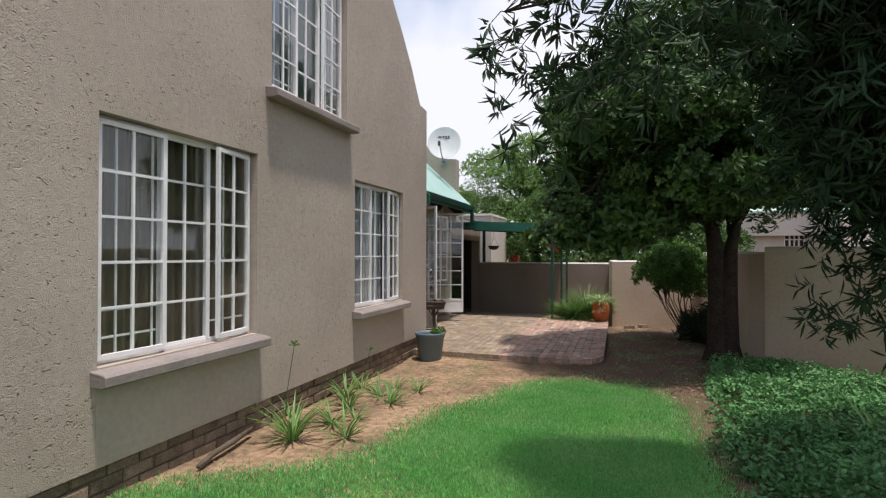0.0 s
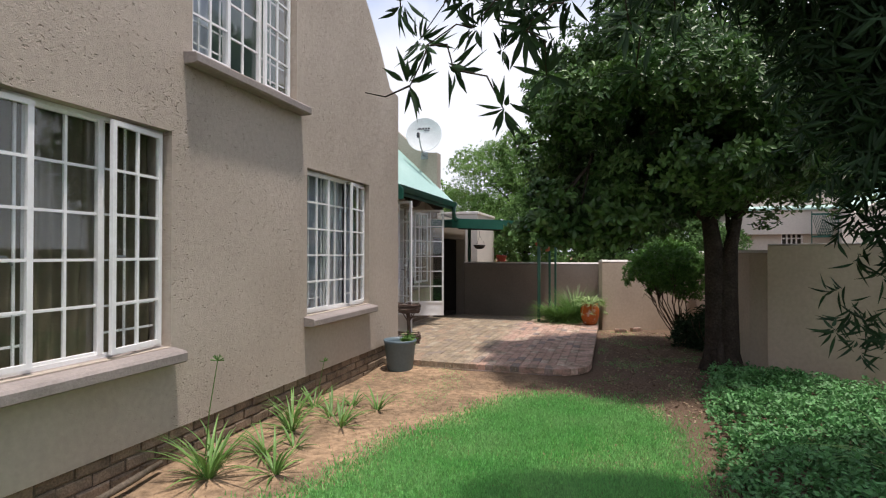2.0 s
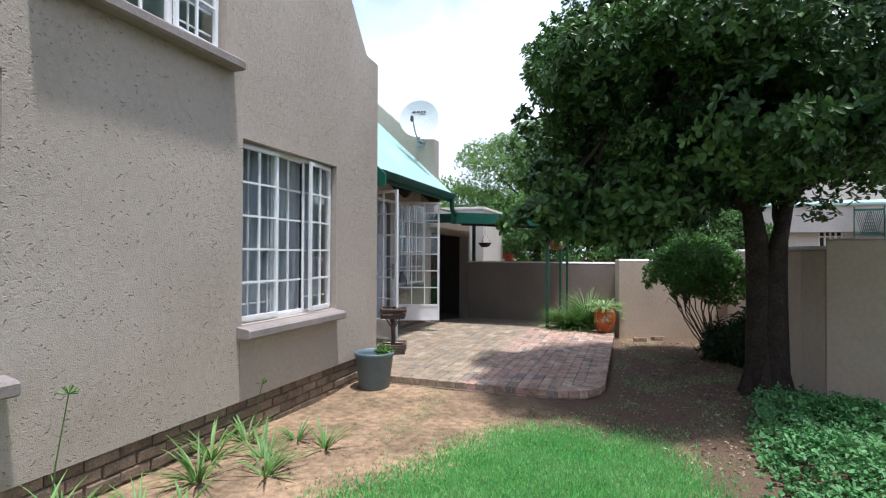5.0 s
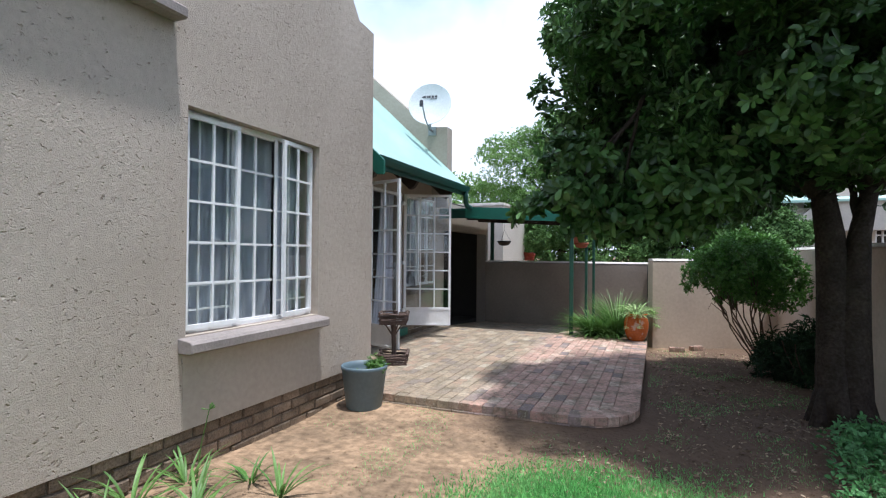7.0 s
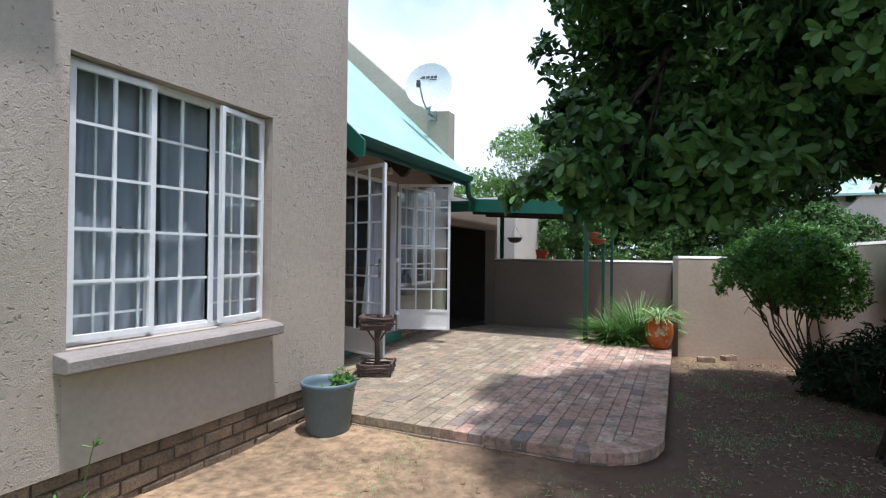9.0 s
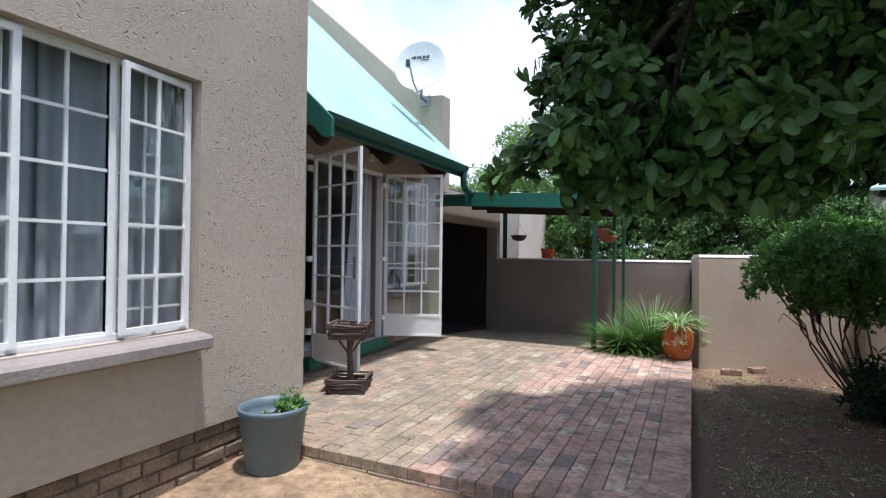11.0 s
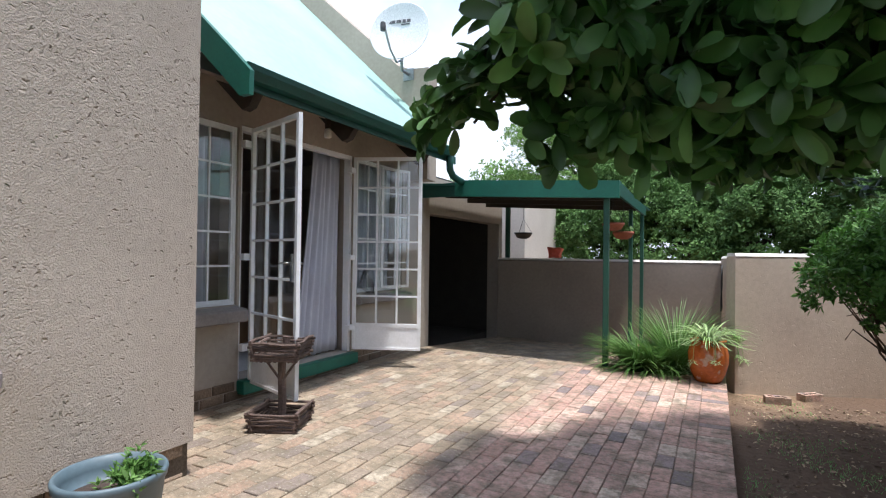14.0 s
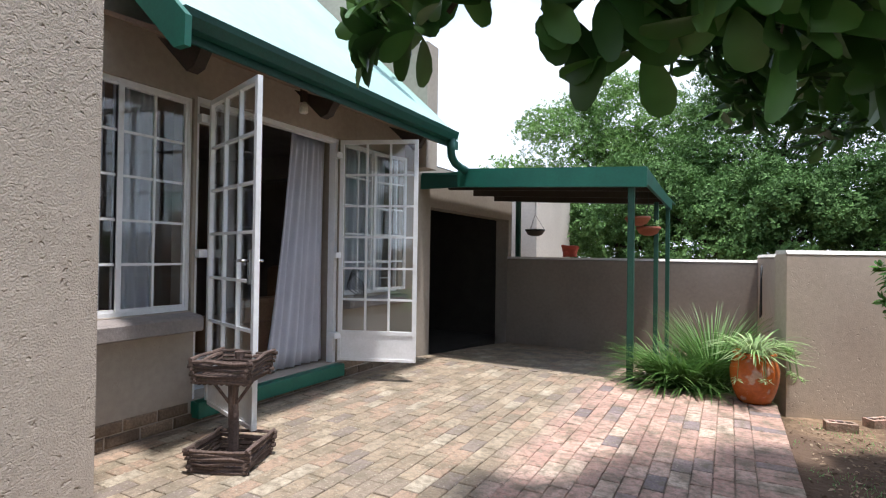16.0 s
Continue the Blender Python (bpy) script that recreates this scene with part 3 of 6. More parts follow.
wall_run("wall_carport", [(-4.0, 15.42), (-0.22, 15.42)], 0.22, 1.215, "taupe plastered low wall behind the carport, roof shade put into its colour", material=M_WALL_SHADE)
wall_run("wall_step", [(-0.22, 15.64), (-0.20, 14.6), (-0.10, 12.55)][::1], 0.20, 1.29, "short return of the taupe garden wall")
wall_run("wall_back", [(-0.12, 12.40), (1.0, 12.88), (1.80, 13.2)], 0.20, 1.315, "taupe plastered garden wall with pale coping")
wall_run("wall_side", [(1.82, 13.3), (1.86, 11.0), (1.80, 9.4), (1.86, 8.9), (2.0, 8.6)], 0.20, 1.50, "taupe plastered side garden wall")
wall_run("wall_right", [(1.98, 8.50), (2.12, 8.40), (3.1, 7.62), (5.2, 5.9), (5.2, -5.0)], 0.22, 1.60, "higher taupe garden wall beyond the plant bed", cap_h=0.01)

wall_run("wall_rear", [(5.2, -5.0), (-3.0, -5.0)], 0.2, 1.60, "plain taupe garden wall closing the yard")

# ---- paved terrace base ----
PX0, PX1, PY0, PY1 = BX, -0.20, 7.63, 12.30
corner = [(PX1 - 0.55 + 0.55 * math.sin(radians(a)), PY0 + 0.55 - 0.55 * math.cos(radians(a))) for a in range(0, 91, 10)]
TERRACE = [(PX0, PY0)] + corner + [(PX1, PY1), (PX0, PY1)]


def inset(outline, d):
    cx, cy = sum(p[0] for p in outline) / len(outline), sum(p[1] for p in outline) / len(outline)
    return [(x - d * (1 if x > cx else -1) * (x > PX0 + 0.01), y - d * (1 if y > cy else -1)) for x, y in outline]


bm = prism(bmesh.new(), inset(TERRACE, 0.02), "z", -0.5, -0.012)
terrace = tagged(part("terrace_floor", bm, M_BED), "raised clay-brick terrace in pink and tan, worn and mossy", "terrace", kind="structure")
bm = bmesh.new()
quad = [(BX, 12.282, -0.012), (-1.40, 12.282, -0.012), (-1.40, 15.45, -0.262), (BX, 15.45, -0.262)]
top_v, low_v = [bm.verts.new(v) for v in quad], [bm.verts.new((x, y, -0.6)) for x, y, z in quad]
bm.faces.new(top_v), bm.faces.new(low_v[::-1])
for i in range(4):
    bm.faces.new((top_v[i], low_v[i], low_v[(i + 1) % 4], top_v[(i + 1) % 4]))
carport_floor = tagged(part("carport_floor", bm, M_MORTAR), "shaded brick paving sloping down under the carport", "paving", kind="structure")


# ---- steel windows and french door ----
def local_box(name, u0, u1, v0, v1, t0, t1, material, parent, label="", bevel=0.0):
    """A piece in a leaf's own plane: u along it, v up, t towards the viewer."""
    return part(name, one_box(t0, t1, u0, u1, v0, v1, bevel=bevel), material, parent, label)


def glazed_grid(parent, width, height, cols, rows, rim, bar, depth, glass, v_base=0.0):
    """Rim, glazing bars and single panes of one leaf; origin at its lower hinge corner."""
    bm = bmesh.new()
    box(bm, 0, depth, 0, rim, v_base, height), box(bm, 0, depth, width - rim, width, v_base, height)
    box(bm, 0.0005, depth - 0.0005, rim, width - rim, v_base, v_base + rim), box(bm, 0.0005, depth - 0.0005, rim, width - rim, height - rim, height)
    part("leaf_frame", bm, M_WHITE, parent)
    cw, rh = (width - 2 * rim) / cols, (height - v_base - 2 * rim) / rows
    for c in range(1, cols):
        u = rim + c * cw
        local_box("glazing_bar", u - bar / 2, u + bar / 2, v_base + rim, height - rim, 0.003, depth - 0.004, M_WHITE, parent)
    for r in range(1, rows):
        v = v_base + rim + r * rh
        local_box("glazing_bar", rim, width - rim, v - bar / 2, v + bar / 2, 0.001, depth - 0.006, M_WHITE, parent)
    pane = None
    for c in range(cols):
        for r in range(rows):
            u0, v0 = rim + c * cw + bar / 2, v_base + rim + r * rh + bar / 2
            if pane is None:
                pane = local_box("pane", 0, cw - bar, 0, rh - bar, 0.009, 0.012, glass, parent)
            else:
                q = new("pane", pane.data)
                q.parent = parent
                pane_n = q
            ob = pane if c == r == 0 else pane_n
            tilt = random.uniform(-0.5, 0.5)
            ob.matrix_basis = pose(0, u0, v0, 0, random.uniform(-0.25, 0.25), tilt)
            ob.visible_shadow = False


def steel_window(number, x, hole, sections, rows, label, glass=M_GLASS):
    """sections: (share of the width, columns, opening angle or None, hinge on the low-y side)."""
    y0, y1, z0, z1 = hole
    win = thing("window_%d" % number, x, y0, z0, label, "window")
    win["kind"] = "structure"
    w, h = y1 - y0, z1 - z0
    f = 0.03
    bm = bmesh.new()
    box(bm, -0.01, 0.025, 0.002, f, 0.002, h - 0.002), box(bm, -0.01, 0.025, w - f, w - 0.002, 0.002, h - 0.002)
    box(bm, -0.0095, 0.0245, f, w - f, 0.002, f), box(bm, -0.0095, 0.0245, f, w - f, h - f, h - 0.002)
    part("window_frame", bm, M_WHITE, win)
    at = f
    total = sum(s[0] for s in sections)
    for i, (share, cols, angle, low_hinge) in enumerate(sections):
        sw = (w - 2 * f) * share / total
        if i:
            local_box("mullion", at - 0.018, at + 0.018, f, h - f, -0.0085, 0.027, M_WHITE, win)
        if angle is None:
            leaf = new("fixed_light")
            leaf.parent = win
            leaf.matrix_basis = pose(-0.008, at, f)
            glazed_grid(leaf, sw, h - 2 * f, cols, rows, 0.018, 0.017, 0.026, glass)
        else:
            leaf = new("casement")
            leaf.parent = win
            if low_hinge:
                leaf.matrix_basis = pose(0.028, at + 0.004, f, 0, 0, -angle)
                glazed_grid(leaf, sw - 0.008, h - 2 * f, cols, rows, 0.032, 0.017, 0.026, glass)
            else:
                leaf.matrix_basis = pose(0.028, at + sw - 0.004, f, 0, 0, angle) @ Matrix.Diagonal((1, -1, 1, 1))
                glazed_grid(leaf, sw - 0.008, h - 2 * f, cols, rows, 0.032, 0.017, 0.026, glass)
            bm = tube(bmesh.new(), [(-0.03, 0.62 * sw, 0.95 * h * 0.42), (-0.05, 0.80 * sw, 0.40 * h), (-0.045, 0.86 * sw, 0.37 * h)], [0.012, 0.009, 0.007], 6)
            part("catch_handle", bm, M_STEEL, leaf, "small dark catch handle")
            # burglar guard fixed in the opening behind the casement
            step = (h - 2 * f) / rows
            for v in [f + 0.42 * step] + [f + step * k for k in range(1, rows)]:
                local_box("guard_bar", at + 0.005, at + sw - 0.005, v - 0.007, v + 0.007, -0.028, -0.018, M_WHITE, win)
            for u in (0.36, 0.90) if low_hinge else (0.10, 0.45):
                local_box("guard_bar", at + sw * u - 0.007, at + sw * u + 0.007, f, h - f, -0.017, -0.007, M_WHITE, win)
        at += sw
    return win


def sill(name, x_face, y0, y1, z_top, label, out=0.13, thick=0.10):
    o = [(x_face - 0.09, z_top), (x_face + out - 0.02, z_top - 0.028), (x_face + out, z_top - 0.045), (x_face + out, z_top - thick), (x_face + out - 0.02, z_top - thick - 0.012), (x_face + 0.002, z_top - thick - 0.012), (x_face + 0.002, z_top - 0.03), (x_face - 0.09, z_top - 0.03)]
    bm = prism(bmesh.new(), o, "y", y0, y1)
    for v in bm.verts:
        v.co += Vector((noise.noise(v.co * 2.3) * 0.006, noise.noise(v.co * 3.1) * 0.008, noise.noise(v.co * 1.7) * 0.006))
    bmesh.ops.bevel(bm, geom=[e for e in bm.edges if abs(e.verts[0].co.y - e.verts[1].co.y) < 0.1], offset=0.005, segments=1, affect="EDGES")
    return tagged(part(name, bm, M_SILL), label, "window sill", kind="structure")


steel_window(1, WX - 0.11, W1, [(1.10, 2, 2.5, True), (0.93, 2, None, True), (0.97, 2, 8, False)], 5, "white steel cottage-pane window with its outer casements ajar")
steel_window(2, WX - 0.11, W2, [(1.06, 2, 2.5, True), (0.97, 2, None, True), (1.0, 2, 7, False)], 5, "white steel cottage-pane window with pale curtains behind")
steel_window(3, WX - 0.11, W_UP, [(1.0, 2, 2, True), (1.0, 2, None, True), (1.0, 2, 3, False)], 5, "white steel upper window with many small panes")
steel_window(4, BX - 0.05, W3, [(1.0, 2, None, False), (1.0, 2, None, True)], 5, "white steel window beside the french door")
steel_window(5, BX - 0.05, W4, [(1.0, 2, None, False), (1.0, 2, 18, True)], 5, "white steel window with one casement standing open")
sill("window_sill_1", WX, 2.30, 3.86, 0.805, "thick painted plaster sill, worn at the corners")
sill("window_sill_2", WX, 5.56, 7.12, 0.83, "thick painted plaster sill under the window")
sill("window_sill_3", WX, 3.93, 5.50, 3.02, "dark painted plaster sill of the upper window")
sill("window_sill_4", BX, 8.12, 9.29, 0.835, "brown painted plaster sill beside the french door", 0.15, 0.13)
sill("window_sill_5", BX, 10.98, 12.08, 0.815, "brown painted plaster sill of the far window", 0.12)

# french door frame, leaves and threshold
door = thing("door_1", BX, DOOR[0], DOOR[2], "white steel french door, both glazed leaves open outwards", "door")
door["kind"] = "structure"
dw, dh = DOOR[1] - DOOR[0], DOOR[3] - DOOR[2]
bm = bmesh.new()
box(bm, -0.10, -0.02, 0.002, 0.032, 0.002, dh - 0.002), box(bm, -0.10, -0.02, dw - 0.045, dw - 0.002, 0.002, dh - 0.002), box(bm, -0.0995, -0.0205, 0.032, dw - 0.045, dh - 0.045, dh - 0.002)
part("door_frame", bm, M_WHITE, door)


def door_leaf(parent, m, width, height):
    leaf = new("door_leaf")
    leaf.parent = parent
    leaf.matrix_basis = m
    kick = 0.26
    glazed_grid(leaf, width, height, 3, 6, 0.038, 0.020, 0.034, M_GLASS_DOOR, kick)
    bm = bmesh.new()
    box(bm, 0, 0.034, 0, 0.03, 0, kick - 0.001), box(bm, 0, 0.034, width - 0.03, width, 0, kick - 0.001), box(bm, 0.0005, 0.0335, 0.03, width - 0.03, 0, 0.025)
    box(bm, 0.008, 0.020, 0.03, width - 0.03, 0.025, kick - 0.001)
    part("kick_panel", bm, M_WHITE, leaf)
    return leaf


leaf_w = 0.79
left_leaf = door_leaf(door, pose(0.05, 0.105, -0.03, 0, 0, -108.0), leaf_w + 0.05, dh + 0.0)
right_leaf = door_leaf(door, pose(0.03, dw - 0.03, 0.03, 0, 0, 112.0) @ Matrix.Diagonal((1, -1, 1, 1)), leaf_w, dh - 0.05)
bm = one_box(-0.012, 0.046, leaf_w - 0.032, leaf_w - 0.004, 0.92, 1.14)
part("lock_plate", bm, M_CHROME, left_leaf, "brushed steel lock plate")
bm = tube(bmesh.new(), [(0.046, leaf_w - 0.018, 1.07), (0.085, leaf_w - 0.018, 1.07), (0.09, leaf_w - 0.05, 1.07), (0.088, leaf_w - 0.13, 1.066)], [0.010, 0.010, 0.009, 0.007], 8)
tube(bm, [(-0.012, leaf_w - 0.018, 1.07), (-0.05, leaf_w - 0.018, 1.07), (-0.055, leaf_w - 0.05, 1.07), (-0.053, leaf_w - 0.13, 1.066)], [0.010, 0.010, 0.009, 0.007], 8)
part("lever_handle", bm, M_CHROME, left_leaf, "curved steel lever handle", True)
bm = one_box(0.034, 0.05, leaf_w - 0.03, leaf_w - 0.012, 1.10, 1.14)
part("bolt", bm, M_STEEL, right_leaf)
for z in (0.25, 1.05, 2.05):
    part("hinge", one_box(-0.02, 0.05, 0.0, 0.125, z, z + 0.06), M_WHITE, door)
    part("hinge", one_box(-0.02, 0.05, dw - 0.10, dw + 0.004, z, z + 0.055), M_WHITE, door)
thr = tagged(part("threshold", one_box(BX - 0.10, BX + 0.09, DOOR[0] - 0.01, DOOR[1] + 0.02, 0.045, 0.165, bevel=0.008), M_GREEN), "green painted door step over brick", "door step", kind="structure")

# ---- curtains, sofa and rooms seen through the glass ----
def curtain(x, y0, y1, z0, z1, folds, material, label, gather=1.0, lean=0.0):
    nu, nv = folds * 8, 14
    verts = []
    for j in range(nv + 1):
        v = j / nv
        squeeze = 1 - (1 - gather) * v ** 0.8
        for i in range(nu + 1):
            u = i / nu
            y = y0 + (y1 - y0) * (1 - squeeze + u * squeeze if lean >= 0 else u * squeeze) + lean * (1 - v) * (0.5 if lean else 0)
            amp = 0.028 * (0.6 + 0.4 * (1 - v))
            verts.append((x + amp * math.sin(2 * math.pi * folds * u + 0.6 * math.sin(3 * v + i * 0.05)) + 0.012 * math.sin(17 * u + 2 * v), y, z0 + (z1 - z0) * v))
    faces = [(j * (nu + 1) + i, j * (nu + 1) + i + 1, (j + 1) * (nu + 1) + i + 1, (j + 1) * (nu + 1) + i) for j in range(nv) for i in range(nu)]
    ob = link_mesh("curtain", verts, faces, material, smooth=True)
    mod = ob.modifiers.new("cloth", "SOLIDIFY")
    mod.thickness = 0.004
    return tagged(ob, label, "curtain")


curtain(WX - 0.215, 2.25, 3.02, 0.30, 2.48, 9, M_CURTAIN_OLIVE, "olive brown curtain drawn to the window's side")
curtain(WX - 0.215, 3.00, 3.95, 0.30, 2.48, 11, M_CURTAIN_OLIVE, "olive brown curtain hanging in deep folds")
curtain(WX - 0.215, 5.45, 6.35, 0.30, 2.48, 6, M_CURTAIN_PALE, "pale grey-blue curtain hanging in folds behind glass")
curtain(WX - 0.225, 6.30, 7.25, 0.30, 2.48, 6, M_CURTAIN_PALE, "pale grey-blue curtain hanging in folds behind glass")
curtain(WX - 0.215, 3.95, 4.45, 2.80, 4.70, 6, M_CURTAIN_PALE, "pale curtain in the upper window")
curtain(BX - 0.17, 8.15, 8.75, 0.20, 2.5, 8, M_CURTAIN_LINEN, "pale linen curtain behind the side window")
curtain(BX - 0.18, 8.80, 9.12, 0.20, 2.5, 4, M_CURTAIN_LINEN, "pale linen curtain behind the side window")
curtain(BX - 0.16, 10.12, 10.88, 0.19, 2.40, 7, M_CURTAIN_LINEN, "pale linen curtain swept to the door's side", 0.62)
curtain(BX - 0.17, 11.05, 11.95, 0.20, 2.5, 10, M_CURTAIN_LINEN, "pale linen curtain behind the far window")

sofa = thing("sofa", BX - 0.85, 10.75, 0.165, "tan leather sofa inside the living room", "sofa")
part("seat", one_box(-0.45, 0.35, -0.55, 0.60, 0.08, 0.44, 0.05), M_SOFA, sofa)
part("backrest", one_box(-0.40, 0.30, 0.38, 0.62, 0.40, 0.95, 0.06), M_SOFA, sofa)
part("armrest", one_box(0.18, 0.36, -0.55, 0.36, 0.42, 0.66, 0.05), M_SOFA, sofa)

# small lamp under the eave
lamp = thing("eave_lamp", -3.62, 9.98, 2.40, "small cream outdoor spot lamp under the eave", "lamp")
part("lamp_body", lathe(bmesh.new(), [(0.028, 0.0), (0.036, 0.01), (0.034, 0.06), (0.022, 0.09), (0.001, 0.092)], 14), M_CAP, lamp, "", True)
part("bracket", one_box(-0.012, 0.012, -0.03, 0.03, 0.085, 0.20), M_TIMBER_DARK, lamp)

# ---- satellite dish ----
dish = thing("satellite_dish", -3.87, 11.86, 3.36, "pale grey satellite dish on a bent wall bracket", "satellite dish")
face_m = Matrix.Translation((0.02, -0.28, 0.745)) @ Matrix.Rotation(radians(12), 4, "Z") @ Matrix.Rotation(radians(80), 4, "X")
prof = [(0.0005, -0.06)] + [(r, -0.06 + 0.40 * r * r) for r in (0.06, 0.12, 0.18, 0.24, 0.30, 0.36, 0.385)] + [(0.392, 0.0), (0.392, -0.006)] + [(r, -0.067 + 0.40 * r * r) for r in (0.36, 0.3, 0.2, 0.1)]
bm = lathe(bmesh.new(), prof, 40)
bmesh.ops.transform(bm, matrix=face_m, verts=bm.verts)
reflector = part("reflector", bm, M_DISH, dish, "round pale grey reflector", True)
bm = bmesh.new()
for i, (u, w) in enumerate(((-0.15, 0.035), (-0.105, 0.05), (-0.055, 0.02), (-0.02, 0.04), (0.04, 0.045), (0.10, 0.05))):
    box(bm, u - w / 2, u + w / 2, 0.135, 0.175, -0.045, -0.041)
box(bm, 0.0, 0.12, 0.105, 0.118, -0.047, -0.044)
bmesh.ops.transform(bm, matrix=face_m, verts=bm.verts)
part("emblem", bm, M_INK, reflector, "dark printed bars")
bm = tube(bmesh.new(), [(-0.02, -0.14, 0.42), (0.0, -0.30, 0.34), (0.01, -0.46, 0.44), (0.02, -0.62, 0.68)], 0.014, 8)
part("feed_arm", bm, M_STEEL, dish)
part("feed_horn", lathe(bmesh.new(), [(0.03, 0.60), (0.035, 0.64), (0.03, 0.70), (0.012, 0.71)], 12, (0.02, -0.64)), M_INK, dish)
bm = one_box(-0.24, -0.08, 0.248, 0.264, 0.30, 0.46)
part("wall_plate", bm, M_STEEL, dish)
bm = tube(bmesh.new(), [(-0.16, 0.25, 0.38), (-0.14, 0.05, 0.375), (-0.05, -0.10, 0.40), (0.0, -0.17, 0.50), (0.01, -0.19, 0.70)], 0.022, 8)
part("mast", bm, M_STEEL, dish)

# ---- leaves ----
rng = np.random.default_rng(7)


def unit(v):
    return v / np.maximum(np.linalg.norm(v, axis=-1, keepdims=True), 1e-9)


def leaf_mesh(name, base, direction, normal, length, width, material, parent=None, fold=0.18, droop=0.15, wide=0.55, blunt=False, kite=False):
    """Many leaves in one mesh: two folded quads each, wider past the middle, with a drooping tip; kite: one quad each, for far trees."""
    n = len(base)
    d, length, width = unit(direction), np.broadcast_to(length, n)[:, None], np.broadcast_to(width, n)[:, None]
    s = unit(np.cross(d, normal))
    up = np.cross(s, d)
    mid1 = base + d * length * 0.30
    mid2 = base + d * length * (0.40 + 0.32 * wide)
    tip = base + d * length - up * length * droop
    v = np.stack([base, mid1 + s * width * 0.42 + up * width * fold, mid2 + s * width * 0.46 + up * width * fold - up * length * droop * 0.3, tip,
                  mid2 - s * width * 0.46 + up * width * fold - up * length * droop * 0.3, mid1 - s * width * 0.42 + up * width * fold], 1).reshape(-1, 3)
    i = np.arange(n)[:, None] * 6
    f = np.concatenate([i + np.array([[0, 1, 2, 3]]), i + np.array([[0, 3, 4, 5]])], 1).reshape(-1, 4)
    if blunt:
        # oval outline with a rounded end, folded along the midrib and arched
        along = (0.0, 0.18, 0.42, 0.66, 0.86, 0.96)
        half = (0.03, 0.24, 0.42, 0.50, 0.38, 0.18)
        rows = [base + d * length * a - up * length * droop * a * a for a in along]
        left = [p + s * width * w + up * width * fold * (w / 0.5) for p, w in zip(rows, half)]
        right = [p - s * width * w + up * width * fold * (w / 0.5) for p, w in zip(rows, half)]
        v = np.stack(rows + left + right, 1).reshape(-1, 3)
        i = np.arange(n)[:, None] * 18
        f = np.concatenate([i + np.array([q]) for k in range(5) for q in ([k, k + 6, k + 7, k + 1], [k, k + 1, k + 13, k + 12])], 1).reshape(-1, 4)
    if kite:
        v = np.stack([base, mid2 + s * width * 0.5, tip, mid2 - s * width * 0.5], 1).reshape(-1, 3)
        f = np.arange(n)[:, None] * 4 + np.array([[0, 1, 2, 3]])
    me = bpy.data.meshes.new(name)
    me.vertices.add(len(v))
    me.vertices.foreach_set("co", v.astype(np.float32).ravel())
    me.loops.add(f.size)
    me.loops.foreach_set("vertex_index", f.astype(np.int32).ravel())
    me.polygons.add(len(f))
    me.polygons.foreach_set("loop_start", np.arange(0, f.size, 4, dtype=np.int32))
    me.polygons.foreach_set("loop_total", np.full(len(f), 4, dtype=np.int32))
    if blunt:
        me.polygons.foreach_set("use_smooth", np.ones(len(f), dtype=bool))
    me.update(calc_edges=True)
    me.materials.append(material)
    ob = new(name, me)
    if parent is not None:
        ob.parent = parent
    return ob


def rosettes(centres, axes, per, length, spread=0.9):
    """Whorls of leaves round twig ends: base, direction, normal."""
    n = len(centres)
    c = np.repeat(centres, per, 0)
    a = unit(np.repeat(axes, per, 0) + rng.normal(0, 0.15, (n * per, 3)))
    r = unit(np.cross(a, rng.normal(0, 1, (n * per, 3))))
    d = unit(a * rng.uniform(0.1, 1.0, (n * per, 1)) + r * spread)
    b = c + a * rng.uniform(-0.06, 0.02, (n * per, 1)) * (length / 0.1) + d * 0.008
    return b, d, unit(a + rng.normal(0, 0.25, a.shape))


# ---- carport ----
cp = thing("carport", -1.47, 12.50, 0.0, "green painted steel carport lean-to with a flat roof", "carport")
ci = cp.matrix_world.inverted()


def cp_part(name, bm, material, label=""):
    return under(part(name, bm, material, cp, label), ci)


cp_part("front_beam", prism(bmesh.new(), [(-3.46, 2.31), (-1.31, 2.19), (-1.31, 1.985), (-3.46, 2.09)], "y", 12.42, 12.47), M_GREEN, "mid green fascia beam")
cp_part("wall_beam", prism(bmesh.new(), [(BX + 0.002, 2.28), (-3.462, 2.29), (-3.462, 2.10), (BX + 0.002, 2.10)], "y", 12.50, 12.55), M_GREEN_DARK)
cp_part("side_fascia", prism(bmesh.new(), [(12.47, 2.19), (15.1, 2.09), (15.1, 1.97), (12.47, 2.02)], "x", -1.345, -1.312), M_GREEN_DARK)
cp_part("roof_sheet", prism(bmesh.new(), [(-4.0, 2.30), (-1.35, 2.155), (-1.35, 2.13), (-4.0, 2.275)], "y", 12.475, 16.1), M_GREEN_DARK)
for y in (13.2, 14.0, 14.8):
    cp_part("purlin", prism(bmesh.new(), [(-4.0, 2.27), (-1.36, 2.125), (-1.36, 2.03), (-4.0, 2.17)], "y", y, y + 0.05), M_TIMBER_DARK)


def pole(x, y, z0, z1, w=0.065):
    return cp_part("pole", one_box(x - w / 2, x + w / 2, y - w / 2, y + w / 2, z0, z1, 0.006), M_POLE)


pole(-1.47, 12.52, -0.02, 2.0)
pole(-1.42, 14.2, -0.30, 2.0, 0.055)
pole(-1.352, 14.95, -0.35, 1.99, 0.055)
post = tagged(part("green_post", one_box(-3.98, -3.90, 15.75, 15.83, -0.4, 2.4, 0.006), M_POLE), "dark green steel post behind the low wall", "post")

